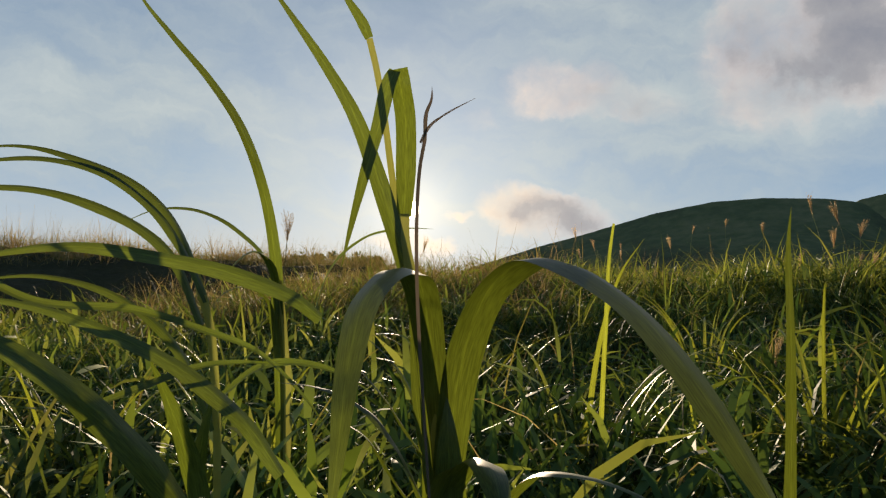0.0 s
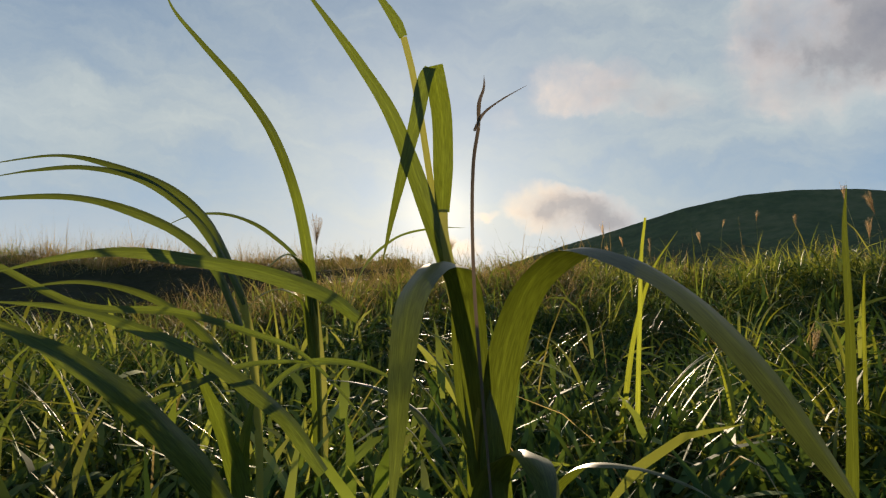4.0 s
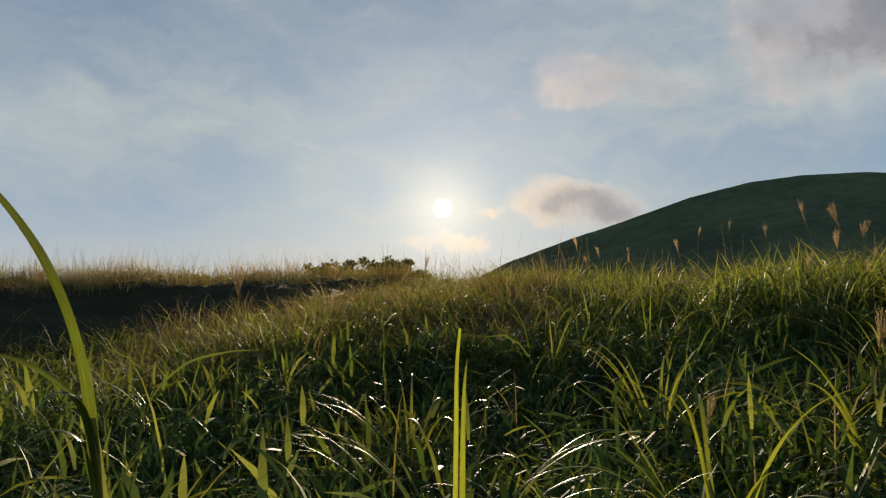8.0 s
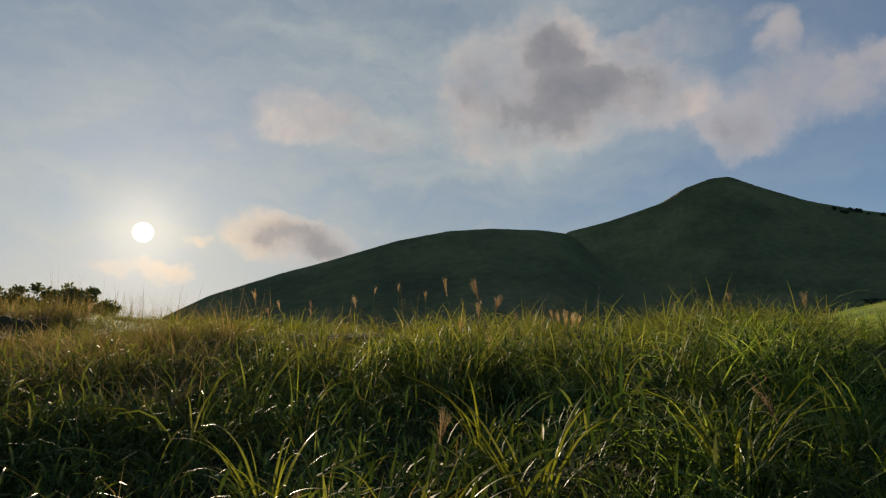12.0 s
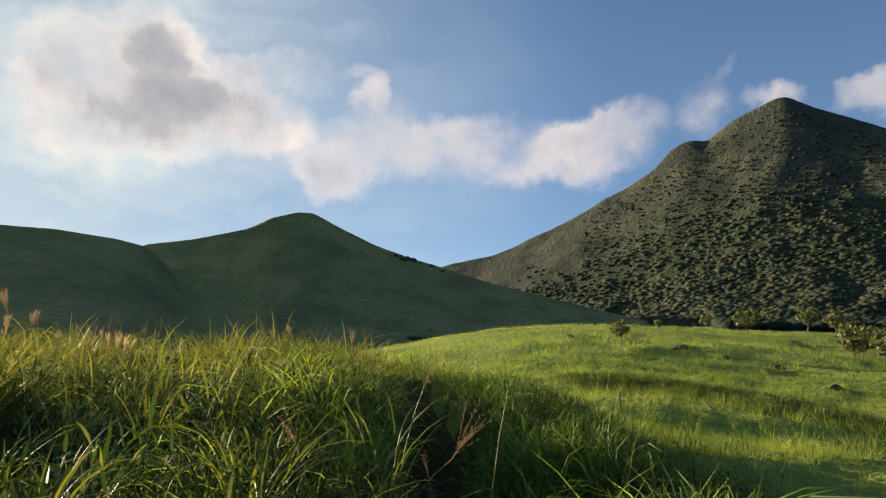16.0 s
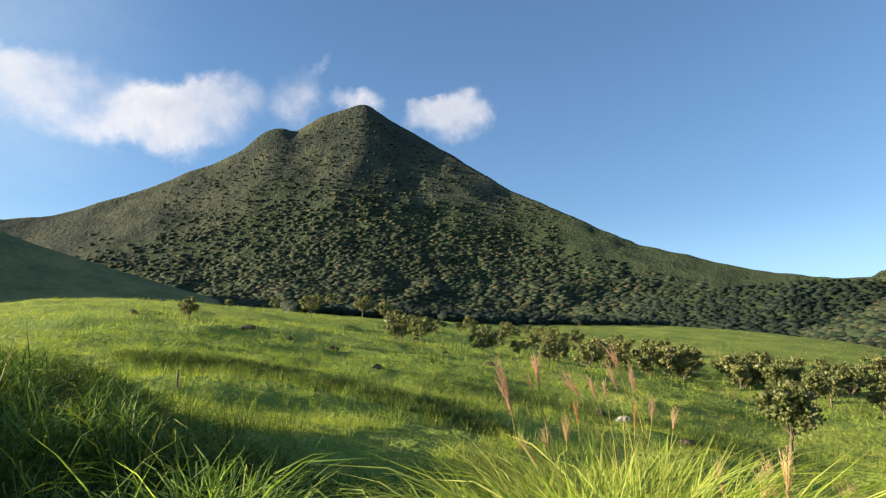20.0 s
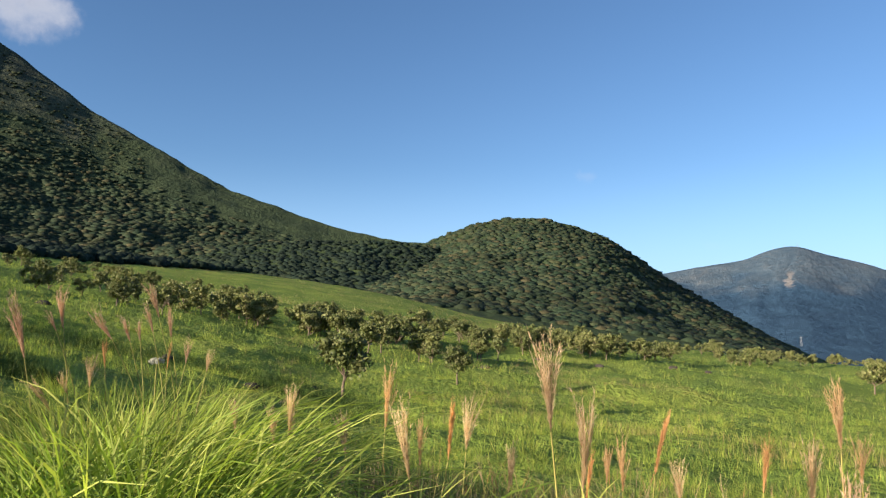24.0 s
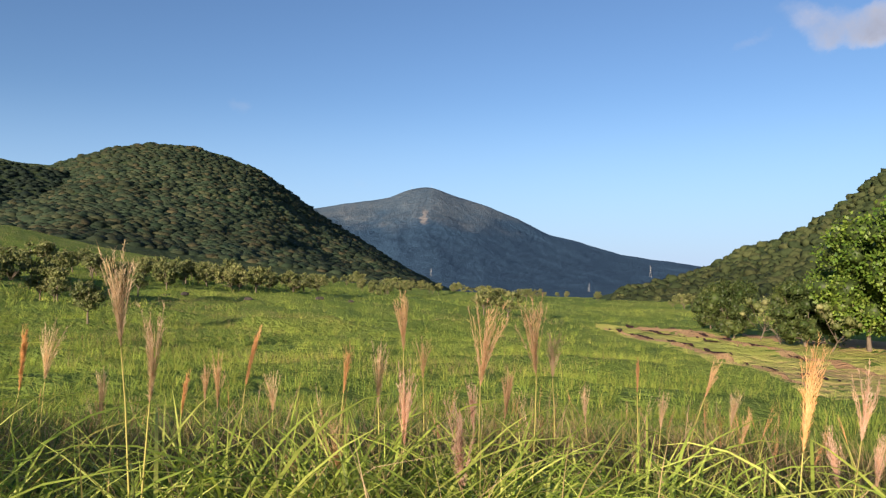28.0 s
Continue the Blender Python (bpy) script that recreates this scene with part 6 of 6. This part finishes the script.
# ---- bare ground, rocks, post, masts ----
def draped(name, az, r, lift, mat, label, category, thick=0.0):
    """A sheet that follows the ground. az: 2D bearings, r: 2D distances."""
    x, y = polar(az, r)
    z = land(x, y) + lift
    V = np.stack([x, y, z], -1).reshape(-1, 3)
    na, nr = az.shape
    i, j = np.meshgrid(np.arange(na - 1), np.arange(nr - 1), indexing="ij")
    F = np.stack([i * nr + j, i * nr + j + 1, (i + 1) * nr + j + 1, (i + 1) * nr + j], -1).reshape(-1, 4)
    return tagged(new(name, mesh_of(name, V, F, mat)), label, category, kind="structure")


def mown_at(a, f):
    """A distance within the mown ground: f from its near to its far edge."""
    lo = mown_near(a)
    return lo + (np.interp(a, [161.5, 170, 176, 195], [88, 87, 76, 66]) - lo) * f


u, v = np.meshgrid(np.linspace(0, 1, 160), np.linspace(-0.02, 1, 60), indexing="ij")
ma = 161.3 + 31 * u
draped("mown_ground", ma, mown_at(ma, v) + 1.0 * fbm(u * 30, u * 0 + 3, 3, 2), 0.05 - 0.12 * (np.abs(v - 0.49) * 2) ** 12, mown_mat, "close-mown pale green ground with tan earth showing", "mown ground")
for k, (a0, a1, f0, f1, w) in enumerate([(162.0, 176.5, 0.3, 0.03, 1.3), (164, 171, 0.9, 0.85, 0.9), (167, 181, 0.85, 0.35, 0.9), (172, 192, 0.98, 0.9, 1.8)]):
    u, v = np.meshgrid(np.linspace(0, 1, 110), np.linspace(-1, 1, 7), indexing="ij")
    a = a0 + (a1 - a0) * u
    wid = w * (0.4 + 1.3 * np.abs(fbm(u * 9, u * 0 + k, 3, 20 + k))) * np.sin(np.clip(u, 0.03, 0.97) * math.pi) ** 0.4
    draped("earth_strip", a, mown_at(a, f0 + (f1 - f0) * u) * (1 + v * wid * 0.045) + 0.9 * fbm(u * 9, u * 0 + k, 2, 40 + k), 0.09 - 0.05 * v * v, soil_mat, "strip of bare tan earth", "bare earth")
for k, (a0, a1, f0, f1, w) in enumerate([(162.3, 174.4, 0.4, 0.10, 1.0), (164.5, 171.0, 0.8, 0.55, 0.5), (168.0, 176.4, 0.9, 0.45, 0.5), (163.5, 168.5, 0.97, 0.95, 0.4), (175.2, 178.6, 0.15, 0.2, 0.5)]):
    u, v = np.meshgrid(np.linspace(0, 1, 140), np.linspace(-1, 1, 5), indexing="ij")
    a = a0 + (a1 - a0) * u
    gap = np.clip(1.6 * fbm(u * 18, u * 0 + k, 3, 60 + k) + 0.35, 0, 1)
    draped("burnt_strip", a, mown_at(a, f0 + (f1 - f0) * u) * (1 + v * w * 0.032 * gap) + 0.8 * fbm(u * 11, u * 0 + k, 2, 50 + k), 0.13, dark_soil_mat, "line of dark turned-over earth", "turned earth")
# the steep face of the far bank: a dark sheet paints its backlit shade
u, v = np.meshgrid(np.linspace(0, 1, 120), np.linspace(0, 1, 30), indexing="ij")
draped("bank_face", -48 + 42 * u, 8.0 + 0.5 * fbm(u * 22, u * 0 + 4, 3, 7) + v * (3.6 - 0.9 * u + 0.8 * fbm(u * 26, u * 0 + 9, 3, 8)), 0.09 + 0.04 * fbm(u * 60, v * 8, 3, 11), shade_litter_mat, "steep face of earth and dead grass, coloured dark for its shade", "bank")
# the floor of the trench: a dark sheet stands for the shade inside
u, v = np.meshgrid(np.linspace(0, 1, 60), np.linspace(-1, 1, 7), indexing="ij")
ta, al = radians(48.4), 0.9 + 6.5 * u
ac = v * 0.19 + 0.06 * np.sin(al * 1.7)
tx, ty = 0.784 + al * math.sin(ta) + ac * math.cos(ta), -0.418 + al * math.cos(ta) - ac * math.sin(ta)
draped("trench_floor", np.degrees(np.arctan2(tx, ty)), np.hypot(tx, ty), 0.012, shade_litter_mat, "narrow trench floor, coloured dark for the shade in it", "earth")


def boulder(az, el, size, seed, label):
    rng = np.random.default_rng(seed)
    V, F = ico(3)
    V = V * (1 + 0.28 * fbm(V[:, 0] * 1.4 + seed, V[:, 1] * 1.4 + V[:, 2] * 1.1, 3, seed))[:, None] * np.array([1.3, 0.9, 0.62])
    V = np.maximum(V, np.array([-9, -9, -0.35])) * size
    r = meet_ground(az, el)
    ob = new("boulder", mesh_of("boulder", V, F, rock_mat, False))
    ob.location = at(az, r)
    ob.rotation_euler = (0, 0, rng.random() * 6.28)
    return tagged(ob, label, "rock", "rocks in the field")


ROCK = "dark weathered rock half sunk in the grass"
for k, (az, el, s) in enumerate([(106.7, -4.8, 0.55), (86.1, 3.2, 0.9), (73.0, 4.2, 0.9), (72.5, 4.1, 0.6), (76.0, 3.4, 0.8), (92.0, 1.2, 0.8), (100.5, -2.6, 0.5), (64.5, 5.2, 1.0), (128.0, -2.6, 0.9), (129.3, -2.5, 0.7),
                                 (134.0, -2.9, 0.8), (139.5, -2.9, 0.8), (142.0, -3.1, 0.6), (125.0, -3.2, 0.7), (88.5, 2.2, 0.6), (79.5, 2.6, 0.7), (83.0, 1.0, 0.7), (111.5, -5.0, 0.4)]):
    boulder(az, el, s * 0.5, 300 + k, ROCK)

# fence post
r = meet_ground(67.9, -0.4)
px, py, pz = at(67.9, r)
ph = r * (math.tan(radians(1.04)) - math.tan(radians(-0.4)))
post = new("fence_post")
post.location = (px, py, pz)
tagged(post, "weathered grey wooden post leaning in the grass", "post")
V, F = joined([tube([(0, 0, -0.3), (0.0, 0, ph * 0.5), (0.06 * ph, 0, ph * 0.97), (0.062 * ph, 0, ph)], [0.055 * ph] * 3 + [0.03 * ph], 9)])
part("shaft", mesh_of("shaft", V, F, bark_mat), post)


def lattice_mast(name, az, r, height, arms, label, group, base_el):
    """Four legs that draw together, braces and cross-arms."""
    root = new(name)
    x, y = polar(az, r)
    root.location = (float(x), float(y), 0.9 + r * math.tan(radians(base_el)))
    tagged(root, label, "mast", group)
    w = height * 0.09
    for sx in (-1, 1):
        for sy in (-1, 1):
            V, F = joined([tube([(sx * w, sy * w, -2), (sx * w * 0.25, sy * w * 0.25, height * 0.7), (sx * 0.2, sy * 0.2, height)], [0.22, 0.18, 0.14], 4)])
            part("leg", mesh_of("leg", V, F, steel_mat), root)
    for k in range(6):
        f = k / 6
        a, b = w * (1 - f), w * (1 - f - 1 / 6)
        V, F = joined([tube([(-a, -a, height * 0.75 * f), (b, -b, height * 0.75 * (f + 1 / 6))], [0.1, 0.1], 4), tube([(a, a, height * 0.75 * f), (-b, b, height * 0.75 * (f + 1 / 6))], [0.1, 0.1], 4)])
        part("brace", mesh_of("brace", V, F, steel_mat), root)
    for k in range(arms):
        z = height * (0.97 - 0.11 * k)
        V, F = joined([tube([(-height * 0.13, 0, z), (0, 0, z + 0.8), (height * 0.13, 0, z)], [0.12, 0.2, 0.12], 4)])
        part("cross_arm", mesh_of("cross_arm", V, F, steel_mat), root)
    return root


for az, r, h, el in [(165.7, 2250, 34, -0.85), (148.3, 2250, 26, -0.95), (161.0, 2400, 28, -2.05)]:
    lattice_mast("pylon", az, r, h, 3, "pale steel lattice power pylon against the dark mountain", "pylons", el)
for az, el, h in [(146.7, 6.02, 20), (147.5, 6.15, 16), (148.3, 6.1, 24)]:
    lattice_mast("radio_mast", az, 3995, h, 1, "small radio mast on the far summit", "summit masts", el)
